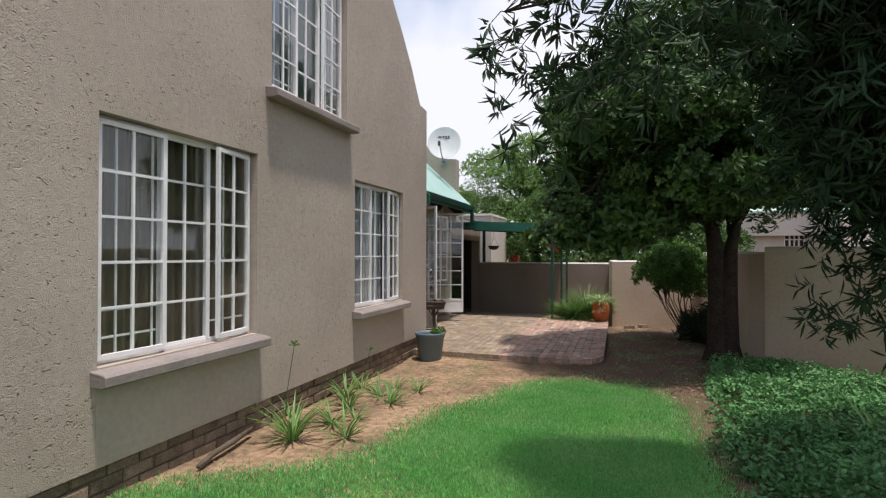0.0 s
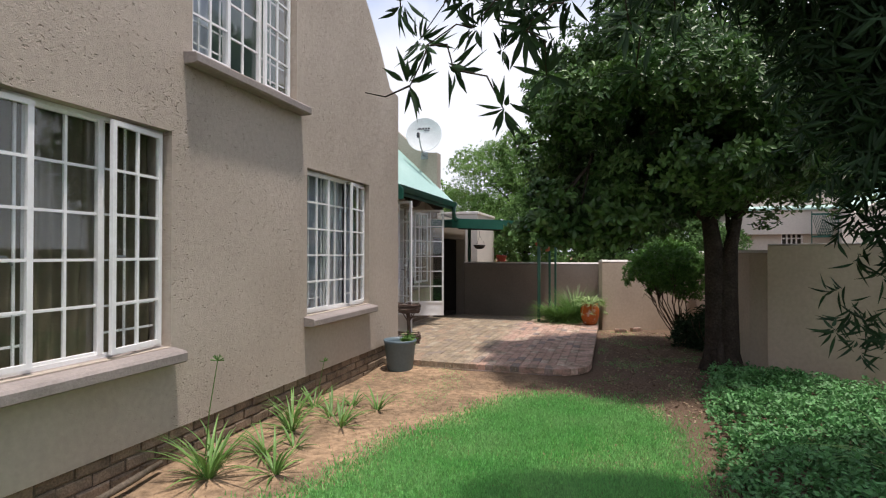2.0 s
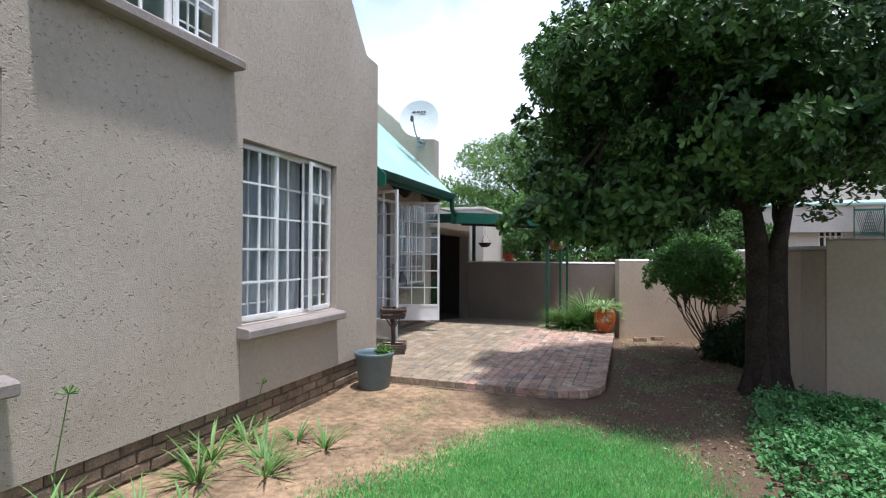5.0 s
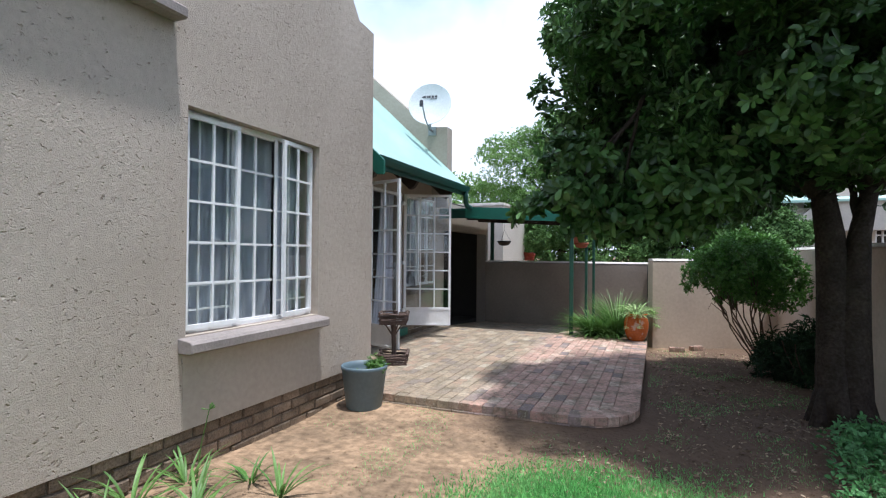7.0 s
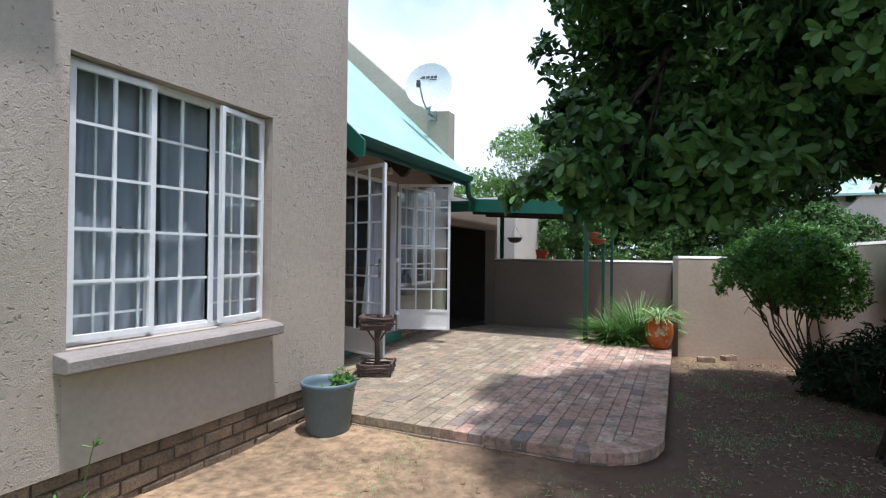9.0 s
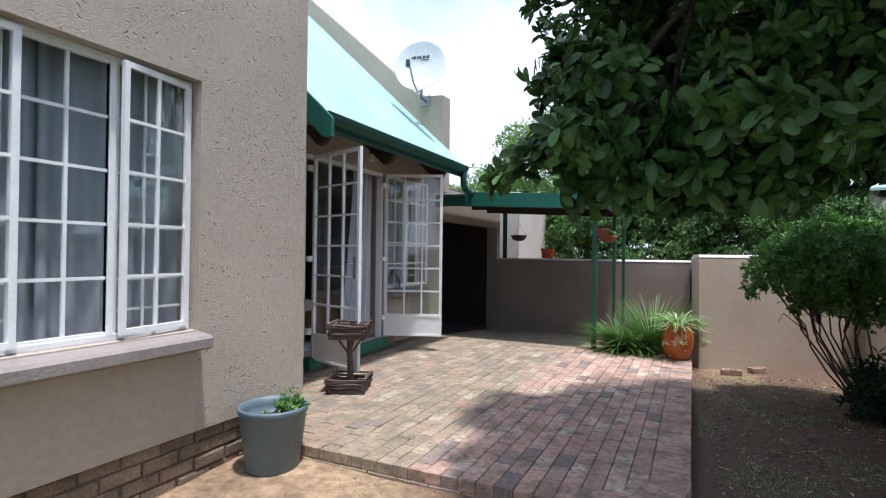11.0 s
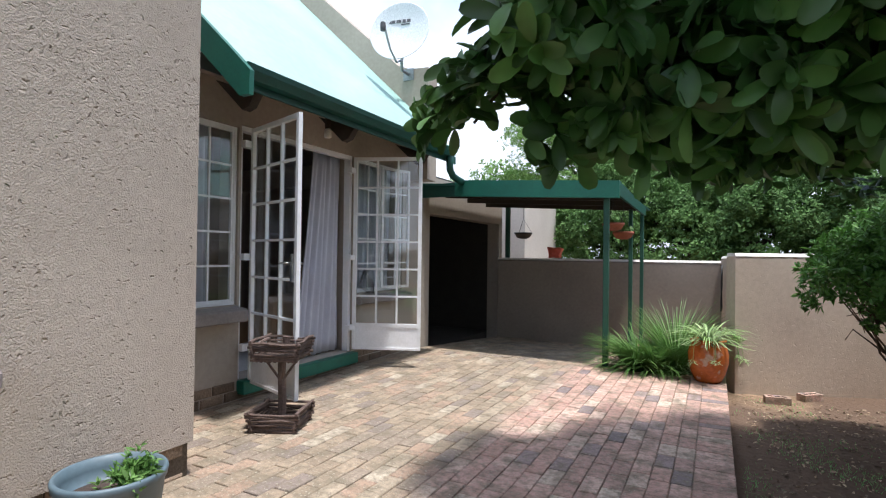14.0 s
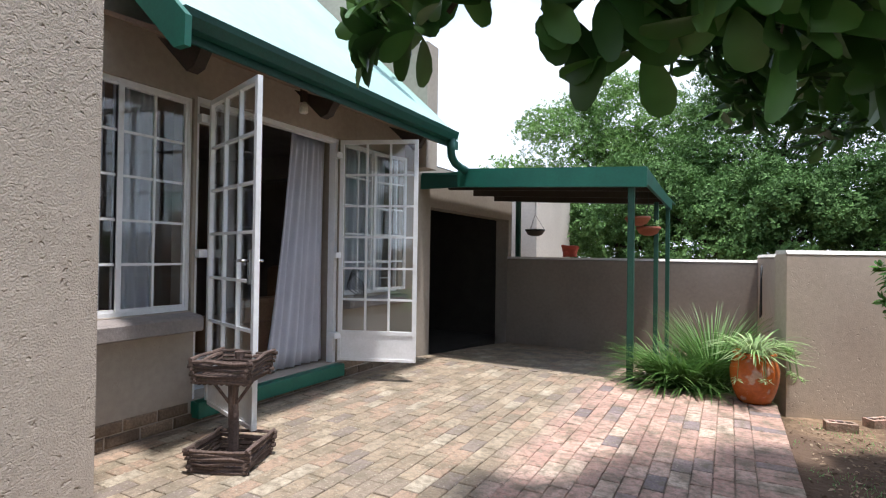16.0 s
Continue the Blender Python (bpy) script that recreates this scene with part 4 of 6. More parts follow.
# hanging baskets
def hanging_basket(x, y, z, r, material, label, hook):
    b = thing("hanging_basket", x, y, z, label, "hanging basket", "hanging baskets")
    part("bowl", lathe(bmesh.new(), [(r * 0.35, -r * 0.55), (r * 0.75, -r * 0.4), (r * 0.98, 0), (r * 1.04, 0.0), (r * 1.04, 0.03), (r * 0.92, 0.03), (r * 0.7, -0.05), (0.001, -0.06)], 20), material, b, "", True)
    for a in (0.3, 2.4, 4.5):
        part("wire", tube(bmesh.new(), [(r * math.cos(a), r * math.sin(a), 0.02), (0, 0, 0.30)], 0.003, 5), M_BLACK, b)
    if material is M_TERRACOTTA:
        p = rng.normal(0, 1, (26, 3)) * np.array([r * 0.45, r * 0.45, 0.015]) + np.array([0, 0, 0.05])
        q, d, nn = rosettes(p, unit(rng.normal(0, 0.5, p.shape) + np.array([0, 0, 1.0])), 7, 0.04, 0.9)
        leaf_mesh("foliage", q, d, nn, rng.uniform(0.03, 0.06, len(q)), rng.uniform(0.010, 0.018, len(q)), M_STRAP, b)
    part("chain", tube(bmesh.new(), [(0, 0, 0.295), (0, 0, hook - z)], 0.004, 5), M_BLACK, b)
    return b


hanging_basket(-3.66, 15.9, 1.72, 0.17, M_BLACK, "black wire hanging basket with dry moss", 2.26)
hanging_basket(-1.53, 13.35, 1.72, 0.14, M_TERRACOTTA, "terracotta hanging pot with a trailing plant", 2.145)
hanging_basket(-1.46, 13.75, 1.62, 0.14, M_TERRACOTTA, "terracotta hanging pot under the carport", 2.14)

# red cloth bundle on the low wall
bm = one_box(-0.13, 0.13, -0.08, 0.08, 0.0, 0.20, 0.04)
bmesh.ops.subdivide_edges(bm, edges=bm.edges, cuts=2, use_grid_fill=True)
for v in bm.verts:
    v.co += Vector((noise.noise(v.co * 9), noise.noise(v.co * 9 + Vector((3, 1, 2))), noise.noise(v.co * 8 + Vector((7, 1, 5))))) * 0.035
red = tagged(part("cloth_bundle", bm, M_RED), "crumpled red bag lying on the low wall", "bag")
red.matrix_world = pose(-2.92, 15.53, 1.262)

# ---- neighbour's house beyond the side wall ----
nb = thing("neighbour_house", 6.3, 19.7, -0.4, "cream rendered neighbour house with a pale green roof", "house")
bm = bmesh.new()
wall_mesh(bm, 0, 0.25, -6.0, 2.9, 0, 3.12, [(0.55, 1.15, 1.9, 2.85)])
bmesh.ops.rotate(bm, verts=bm.verts, matrix=Matrix.Rotation(radians(90), 3, "Z"))
part("wall", bm, M_NEIGHBOUR, nb)
part("side_wall", one_box(-2.9, -2.65, 0.252, 6.0, 0, 3.4), M_NEIGHBOUR, nb)
part("parapet", prism(bmesh.new(), [(-3.1, 2.5), (-3.1, 2.78), (-2.75, 2.95), (-2.5, 3.2), (-2.1, 3.7), (-0.6, 5.2), (0.6, 6.4), (0.6, 2.5)], "y", -0.30, -0.02), M_NEIGHBOUR, nb)
bm = bmesh.new()
vs = [bm.verts.new(v) for v in ((-3.3, -0.4, 3.3), (6.2, -0.4, 3.3), (6.2, 4.0, 6.6), (-3.3, 4.0, 6.6), (-3.3, -0.4, 3.24), (6.2, -0.4, 3.24), (6.2, 4.0, 6.54), (-3.3, 4.0, 6.54))]
for q in ((0, 1, 2, 3), (7, 6, 5, 4), (0, 4, 5, 1), (1, 5, 6, 2), (2, 6, 7, 3), (3, 7, 4, 0)):
    bm.faces.new([vs[i] for i in q])
part("roof", bm, M_ROOF, nb, "pale green sheet roof")
part("side_gable", prism(bmesh.new(), [(0.15, 0), (0.15, 2.95), (1.3, 3.5), (3.0, 3.5), (3.0, 0)], "y", -0.9, -0.6), M_NEIGHBOUR, nb)
nwin = part("window", one_box(-1.15, -0.55, 0.10, 0.14, 1.9, 2.85), M_DARK, nb, "small barred white window")
for u in (-1.13, -0.98, -0.85, -0.72, -0.57):
    part("glazing_bar", one_box(u - 0.02, u + 0.02, 0.04, 0.098, 1.9, 2.85), M_WHITE, nwin)
for v in (1.93, 2.38, 2.82):
    part("glazing_bar", one_box(-1.15, -0.55, 0.05, 0.09, v - 0.02, v + 0.02), M_WHITE, nwin)
trellis = thing("trellis", 5.93, 19.0, 2.0, "dark green diamond trellis panel beside the neighbour house", "trellis")
trellis.scale = (0.45, 1.0, 1.9)
for sgn in (1, -1):
    for i in range(9):
        u = -0.02 + i * 0.095
        part("slat", tube(bmesh.new(), [(u, 0.006 * sgn, 0.0), (u + 0.34 * sgn, 0.006 * sgn, 0.34)], 0.012, 4), M_GREEN_DARK, trellis)
part("rail", one_box(-0.40, 1.12, -0.012, 0.012, 0.34, 0.37), M_GREEN_DARK, trellis)
part("rail", one_box(-0.40, 1.12, -0.012, 0.012, -0.01, 0.02), M_GREEN_DARK, trellis)
for u in (-0.40, 1.08):
    part("trellis_post", one_box(u, u + 0.04, -0.02, 0.02, -1.9, 0.40), M_GREEN_DARK, trellis)

# ---- neighbouring white outbuilding behind the low wall ----
ob_b = thing("outbuilding", -4.6, 17.0, -0.4, "cream rendered outbuilding with a flat roof", "building")
part("wall", one_box(-1.2, 0.60, 0, 2.5, 0, 3.16), M_NEIGHBOUR, ob_b)
part("roof_slab", one_box(-1.25, 0.63, -0.03, 2.55, 3.162, 3.24, 0.01), M_CAP, ob_b)


# ---- trees and shrubs ----
def crown_points(n, blobs, hollow=0.55):
    """Points near the skins of several ellipsoids (x, y, z, rx, ry, rz), ragged and with gaps."""
    blobs = np.array(blobs, float)
    vol = blobs[:, 3] * blobs[:, 4] + blobs[:, 4] * blobs[:, 5] + blobs[:, 3] * blobs[:, 5]
    k = rng.choice(len(blobs), n, p=vol / vol.sum())
    d = unit(rng.normal(0, 1, (n, 3)))
    r = rng.uniform(hollow ** 3, 1, (n, 1)) ** (1 / 3)
    lump = np.array([noise.noise(Vector(q) * 3.0 + Vector((float(b) * 5, 0, 0))) for q, b in zip(d, k)])[:, None]
    p = blobs[k, :3] + d * blobs[k, 3:] * r * (1 + 0.28 * lump)
    keep = np.array([noise.noise(Vector(q) * 1.6) for q in p]) > -0.22
    return p[keep], d[keep]


def branch(bm, p, q, r0, r1, bend, steps=6, sides=7):
    p, q = Vector(p), Vector(q)
    pts = []
    for i in range(steps + 1):
        t = i / steps
        w = Vector((noise.noise(p * 3 + Vector((t * 2, 0, 0))), noise.noise(p * 3 + Vector((0, t * 2, 4))), noise.noise(p * 3 + Vector((4, 0, t * 2)))))
        pts.append(p.lerp(q, t) + w * bend * math.sin(math.pi * t) * (q - p).length)
    tube(bm, pts, [r0 + (r1 - r0) * i / steps for i in range(steps + 1)], sides)
    return pts


def branch_mesh(p, q, r):
    bm = bmesh.new()
    branch(bm, p, q, r, r * 0.4, 0.1, 5, 5)
    return bm


# broad-leaved tree by the side wall
T1 = (1.46, 8.6)
tree = thing("tree", T1[0], T1[1], -0.2, "broad-leaved garden tree with a dark forked trunk and low crown", "tree", "garden trees")
ti = tree.matrix_world.inverted()
bm = bmesh.new()
tube(bm, [(1.40, 8.6, -0.3), (1.405, 8.6, 0.2), (1.40, 8.61, 0.7), (1.39, 8.6, 1.2), (1.365, 8.6, 1.6), (1.30, 8.6, 2.05)], [0.18, 0.15, 0.135, 0.128, 0.112, 0.09], 14)
tube(bm, [(1.52, 8.58, -0.3), (1.53, 8.57, 0.2), (1.53, 8.58, 0.7), (1.535, 8.58, 1.2), (1.575, 8.58, 1.6), (1.67, 8.58, 2.1)], [0.17, 0.145, 0.13, 0.12, 0.085, 0.06], 14)
for k in range(7):
    a = 2 * math.pi * k / 7
    tube(bm, [(1.46 + 0.30 * math.cos(a), 8.6 + 0.26 * math.sin(a), -0.32), (1.46 + 0.20 * math.cos(a), 8.6 + 0.16 * math.sin(a), 0.0), (1.46 + 0.11 * math.cos(a), 8.6 + 0.09 * math.sin(a), 0.5)], [0.08, 0.07, 0.03], 7)
BOUGHS = [((1.31, 8.6, 2.0), (0.1, 8.6, 3.1), 0.12), ((1.31, 8.6, 2.0), (0.9, 9.6, 3.9), 0.14), ((1.655, 8.58, 2.03), (2.5, 8.4, 3.4), 0.10), ((1.655, 8.58, 2.03), (1.7, 8.2, 3.8), 0.10),
         ((1.31, 8.6, 2.0), (0.3, 9.9, 2.9), 0.09), ((1.655, 8.58, 2.03), (2.6, 9.6, 3.2), 0.09), ((0.1, 8.6, 3.1), (-0.7, 8.1, 2.6), 0.06), ((0.1, 8.6, 3.1), (-0.2, 7.6, 2.6), 0.05),
         ((1.7, 8.2, 3.8), (1.2, 7.0, 3.4), 0.06), ((1.7, 8.2, 3.8), (0.5, 7.4, 2.9), 0.05), ((1.60, 8.58, 1.66), (1.46, 8.7, 2.3), 0.04), ((0.1, 8.6, 3.1), (-1.1, 8.5, 3.1), 0.03), ((0.1, 8.6, 3.1), (-0.5, 8.7, 2.2), 0.03), ((-0.2, 7.6, 2.6), (-0.72, 7.5, 1.95), 0.018), ((-0.2, 7.6, 2.6), (-1.08, 7.75, 1.76), 0.014), ((-0.2, 7.6, 2.6), (-0.5, 7.80, 1.62), 0.016)]
for p, q, r in BOUGHS:
    branch(bm, p, q, r, r * 0.4, 0.12)
under(part("trunk", bm, M_BARK, tree, "dark fissured forked trunk", True), ti)
# the overhead masses in front are also added to shade the low sprays
T1_BLOBS = [(1.15, 8.9, 3.6, 1.6, 1.9, 1.5), (0.3, 8.7, 2.9, 0.85, 1.0, 0.9), (1.6, 8.0, 3.2, 1.5, 1.5, 1.1), (2.4, 9.0, 3.2, 1.4, 1.5, 1.2), (0.6, 9.8, 3.0, 1.4, 1.0, 1.2), (0.15, 9.0, 3.75, 0.75, 0.95, 0.8), (0.25, 8.3, 3.6, 0.5, 0.5, 0.6), (-0.25, 8.35, 2.35, 0.42, 0.5, 0.55), (0.2, 8.2, 2.3, 0.9, 0.8, 0.55), (1.2, 8.2, 2.5, 1.0, 0.9, 0.5), (1.2, 9.3, 2.7, 1.3, 1.0, 0.6), (1.0, 7.4, 2.7, 1.0, 0.7, 0.7), (-0.7, 8.6, 3.4, 0.55, 0.6, 0.5), (-0.5, 7.9, 3.35, 0.5, 0.5, 0.42), (-0.6, 8.9, 4.0, 0.6, 0.7, 0.5), (-1.12, 8.45, 3.1, 0.2, 0.2, 0.15), (-0.38, 8.65, 2.25, 0.52, 0.6, 0.62), (0.35, 8.85, 2.2, 0.8, 0.7, 0.6), (1.2, 8.9, 2.55, 0.9, 0.8, 0.5), (-0.15, 7.95, 2.7, 0.55, 0.5, 0.6), (-0.2, 8.2, 1.95, 0.5, 0.4, 0.3), (-0.35, 7.40, 3.05, 0.52, 0.42, 0.38), (0.4, 7.25, 3.2, 0.7, 0.5, 0.4), (-0.78, 8.4, 2.75, 0.42, 0.45, 0.55), (-0.85, 8.5, 3.7, 0.35, 0.4, 0.4), (-0.15, 7.0, 3.3, 0.6, 0.45, 0.3), (0.7, 6.85, 3.4, 0.8, 0.5, 0.35), (-0.62, 7.62, 2.25, 0.42, 0.32, 0.2), (-0.05, 7.55, 2.35, 0.4, 0.3, 0.2), (0.3, 8.9, 4.7, 0.8, 0.9, 0.7), (1.3, 8.9, 5.1, 1.3, 1.3, 0.8), (-0.2, 8.8, 4.4, 0.5, 0.6, 0.5)]
c, ax = crown_points(25000, T1_BLOBS, 0.3)
ax = unit(ax + np.array([0, 0, 0.25]))
b, d, nn = rosettes(c, ax, 7, 0.1)
size, broad = rng.uniform(0.058, 0.112, len(b)), rng.uniform(0.030, 0.047, len(b))
near = (b[:, 1] < 8.2) & (b[:, 2] < 2.75)
for piece, pick in (("crown", ~near), ("low_bough", near)):
    under(leaf_mesh(piece, b[pick], d[pick], nn[pick], size[pick], broad[pick], M_LEAF_BROAD, tree, wide=0.9, blunt=piece == "low_bough"), ti)
# larger leaves on the low sprays over the terrace
c, ax = crown_points(820, [(-1.16, 7.78, 1.77, 0.12, 0.12, 0.09), (-1.02, 7.72, 1.71, 0.15, 0.14, 0.10), (-0.86, 7.75, 1.68, 0.17, 0.15, 0.11), (-0.95, 7.62, 1.80, 0.18, 0.14, 0.12), (-0.72, 7.78, 1.69, 0.15, 0.14, 0.09), (-0.60, 7.82, 1.63, 0.13, 0.13, 0.07), (-0.44, 7.86, 1.60, 0.12, 0.12, 0.07), (-0.30, 7.88, 1.68, 0.18, 0.16, 0.09), (-0.55, 7.75, 1.72, 0.20, 0.18, 0.13), (-0.72, 7.5, 1.92, 0.20, 0.2, 0.13),
                         (-0.32, 7.65, 1.80, 0.28, 0.22, 0.15), (-0.10, 7.85, 1.74, 0.24, 0.2, 0.12), (0.12, 7.9, 1.74, 0.3, 0.25, 0.15), (0.25, 7.55, 1.92, 0.3, 0.2, 0.14), (-0.02, 7.55, 1.98, 0.3, 0.2, 0.14), (-0.3, 8.05, 1.76, 0.26, 0.2, 0.12), (0.2, 8.5, 1.8, 0.4, 0.3, 0.2)], 0.2)
b, d, nn = rosettes(c, unit(ax + np.array([0, 0, 0.2])), 7, 0.05)
under(leaf_mesh("low_spray", b, d, nn, rng.uniform(0.09, 0.15, len(b)), rng.uniform(0.042, 0.062, len(b)), M_LEAF_BROAD, tree, droop=0.28, blunt=True), ti)

# narrow-leaved tree over the lawn
T2 = (1.9, 2.9)
tree2 = thing("tree", T2[0], T2[1], -0.1, "drooping tree with long narrow leaves, crown shade put into their dark colour", "tree", "garden trees")
t2i = tree2.matrix_world.inverted()
bm = bmesh.new()
branch(bm, (1.9, 2.9, -0.2), (1.75, 3.0, 3.6), 0.13, 0.08, 0.04, 7, 10)
T2_ENDS = [(1.3, 3.9, 2.6), (1.7, 4.2, 2.2), (2.2, 4.0, 2.0), (1.5, 3.6, 3.0), (2.3, 3.3, 2.4), (1.9, 3.7, 2.7), (1.55, 3.75, 1.55), (1.75, 3.95, 1.2), (2.0, 4.3, 1.7), (1.35, 3.9, 2.0)]
T2_TWIGS = []
for e in T2_ENDS:
    pts = branch(bm, (1.75, 3.0, 3.5), (e[0], e[1], e[2] + 0.25), 0.024, 0.008, 0.10, 7, 6)
    for p in pts[3:]:
        for _ in range(7):
            q = p + Vector((random.uniform(-0.35, 0.35), random.uniform(-0.35, 0.35), random.uniform(-0.35, 0.25)))
            tube(bm, [p, p.lerp(q, 0.5) + Vector((0, 0, 0.05)), q], [0.008, 0.006, 0.003], 4)
            T2_TWIGS.append(q)
under(part("trunk", bm, M_BARK, tree2, "", True), t2i)
c = np.array(T2_TWIGS)
# masses near z 4.2 are added above view to shade the lawn and twigs
up_c, up_ax = crown_points(9500, [(1.6, 3.2, 4.3, 1.4, 1.0, 0.6), (0.85, 3.6, 4.2, 0.9, 0.7, 0.5), (2.6, 4.2, 3.6, 1.0, 1.1, 0.9), (1.0, 3.9, 3.2, 0.5, 0.55, 0.55), (1.55, 4.0, 2.75, 0.6, 0.6, 0.7), (2.15, 4.3, 2.5, 0.7, 0.7, 0.8), (2.4, 4.0, 3.1, 0.8, 0.8, 0.8)], 0.1)
c = c[rng.integers(0, len(c), 3400)] + rng.normal(0, 0.13, (3400, 3))
c = np.concatenate([c, up_c])
b, d, nn = rosettes(c, unit(rng.normal(0, 0.6, c.shape) + np.array([-0.2, 0.1, -0.5])), 10, 0.14, 0.8)
under(leaf_mesh("crown", b, d, nn, rng.uniform(0.09, 0.15, len(b)), rng.uniform(0.015, 0.022, len(b)), M_LEAF_LONG, tree2, wide=0.4), t2i)

# low spray of single whorls hanging out over the lawn
SPRAY = [(-0.42, 2.02, 1.90), (-0.30, 2.00, 1.92), (-0.19, 2.05, 1.83), (-0.40, 2.08, 2.02), (-0.28, 2.10, 2.06), (-0.13, 2.02, 2.00), (-0.05, 2.08, 2.08), (-0.48, 2.10, 2.14), (-0.20, 2.12, 2.14), (-0.10, 2.16, 1.94),
         (-0.34, 2.14, 2.20), (0.02, 2.14, 2.18), (0.10, 2.18, 2.06), (-0.02, 2.22, 2.24), (0.16, 2.2, 2.22), (0.12, 2.26, 1.96), (-0.24, 2.2, 2.28), (0.22, 2.3, 2.12)]
for k in range(120):
    u = random.random()
    SPRAY.append((-0.55 + 1.15 * u, random.uniform(2.0, 2.5), random.uniform(2.12 + 0.12 * abs(u - 0.35), 2.6)))
bm = bmesh.new()
SPRAY_END = Vector((-0.45, 2.16, 2.52))
stem = branch(bm, (1.75, 3.0, 3.4), (0.35, 2.35, 2.66), 0.022, 0.010, 0.08, 7, 6)
branch(bm, stem[-1], SPRAY_END, 0.009, 0.005, 0.10, 5, 5)
for e in SPRAY:
    p = min([Vector(h) for h in SPRAY if h[2] > e[2] + 0.03] + [stem[-1], SPRAY_END], key=lambda h: (h - Vector(e)).length)
    q = Vector(e)
    tube(bm, [p, p.lerp(q, 0.5) + Vector((0.02, 0, 0.03)), q], [0.003, 0.0025, 0.002], 4)
tube(bm, [(-0.42, 2.02, 1.90), (-0.47, 1.98, 1.865), (-0.51, 1.95, 1.87)], [0.003, 0.002, 0.001], 5)
under(part("hanging_twig", bm, M_BARK, tree2, "", True), t2i)
c = np.array(SPRAY)
b, d, nn = rosettes(c, unit(rng.normal(0, 0.55, c.shape) + np.array([-0.35, -0.15, -0.35])), 12, 0.05, 0.95)
under(leaf_mesh("spray_leaves", b, d, nn, rng.uniform(0.06, 0.095, len(b)), rng.uniform(0.012, 0.018, len(b)), M_LEAF_LONG, tree2, droop=0.1, wide=0.4), t2i)


# trees of the gardens behind
def back_tree(blobs, n, trunk, material, size, label):
    x, y, h = trunk
    t = thing("tree", x, y, -0.5, label, "tree", "trees behind the walls")
    i = t.matrix_world.inverted()
    bm = bmesh.new()
    branch(bm, (x, y, -0.6), (x + 0.2, y, h), 0.22, 0.12, 0.05, 6, 9)
    for bl in blobs:
        branch(bm, (x + 0.15, y, h * 0.8), (bl[0], bl[1], bl[2]), 0.09, 0.03, 0.15, 6, 6)
    under(part("trunk", bm, M_BARK, t, "", True), i)
    tufts = []
    for bl in blobs:
        for _ in range(20):
            o = unit(rng.normal(0, 1, 3) + np.array([0, -0.25, 0.2]))
            r = rng.uniform(0.26, 0.42)
            tufts.append([bl[k] + o[k] * bl[3 + k] * 0.82 for k in range(3)] + [bl[3] * r, bl[4] * r, bl[5] * r * 0.62])
    c, ax = crown_points(n, tufts, 0.6)
    core, core_ax = crown_points(n // 2, blobs, 0.4)
    lit = (ax[:, 2] > -0.2) | (rng.uniform(0, 1, len(ax)) < 0.3)
    c, ax = np.concatenate([c[lit], core]), np.concatenate([ax[lit], core_ax])
    b, d, nn = rosettes(c, unit(ax + np.array([0, 0, 0.3])), 6, size, 0.8)
    under(leaf_mesh("crown", b, d, nn, rng.uniform(size * 0.7, size * 1.2, len(b)), rng.uniform(size * 0.35, size * 0.5, len(b)), material, t, kite=True), i)
    return t


back_tree([(-5.0, 24, 4.6, 2.2, 2.0, 1.9), (-3.4, 24.5, 5.4, 2.0, 2.0, 1.8), (-2.0, 24, 4.2, 2.0, 1.8, 1.8), (-4.2, 23, 2.6, 2.4, 1.6, 1.5), (-6.6, 25, 3.3, 1.5, 1.5, 1.3), (-1.2, 23, 2.6, 2.0, 1.5, 1.6), (-6.5, 24, 1.8, 2.0, 1.5, 1.4)], 24000, (-3.6, 24.2, 3.5), M_LEAF_BACK, 0.095, "bright green leafy tree beyond the low wall")
back_tree([(-0.6, 22, 3.6, 1.8, 1.6, 2.0), (0.8, 22.5, 5.0, 2.0, 1.8, 2.2), (-1.6, 22.2, 2.2, 1.4, 1.2, 1.4), (2.4, 22, 3.4, 2.0, 1.6, 2.4), (0.6, 21.6, 2.0, 2.2, 1.2, 1.6), (2.6, 21.6, 6.2, 2.2, 1.8, 2.0), (0.2, 22.4, 6.2, 1.8, 1.6, 1.6)], 20000, (0.4, 22.3, 3.2), M_LEAF_DARK, 0.095, "dense dark green tree beyond the garden wall")
back_tree([(4.0, 21.5, 3.4, 2.0, 1.8, 2.4), (5.6, 22.5, 4.6, 2.2, 2.0, 2.6), (3.4, 21, 1.9, 1.6, 1.2, 1.3), (5.0, 22, 7.0, 2.4, 2.0, 2.0)], 10000, (4.4, 21.8, 3.0), M_LEAF_DARK, 0.095, "dense dark green tree beyond the garden wall")
back_tree([(-2.6, 19.6, 1.7, 1.1, 0.9, 1.1), (-1.0, 19.2, 1.5, 1.2, 0.9, 1.2), (0.6, 18.6, 1.7, 1.3, 0.9, 1.3), (2.2, 18.3, 1.6, 1.3, 0.9, 1.3), (-1.8, 19.6, 2.3, 1.2, 0.8, 1.0), (0.0, 19.2, 2.4, 1.2, 0.8, 1.0), (1.6, 18.8, 2.4, 1.2, 0.8, 1.0), (3.0, 18.2, 1.4, 1.1, 0.8, 1.0), (-3.4, 20.0, 1.6, 1.0, 0.8, 1.2), (-2.4, 20.2, 2.9, 1.2, 0.8, 1.0)], 22000, (-0.4, 19.0, 1.2), M_LEAF_DARK, 0.09, "dark clipped shrubs behind the garden wall")
back_tree([(-8.5, 27, 3.2, 1.6, 1.6, 2.2), (-10.5, 28, 3.0, 2.0, 1.6, 2.0)], 1600, (-9.4, 27.4, 2.2), M_LEAF_BACK, 0.2, "distant green tree above the roofs")

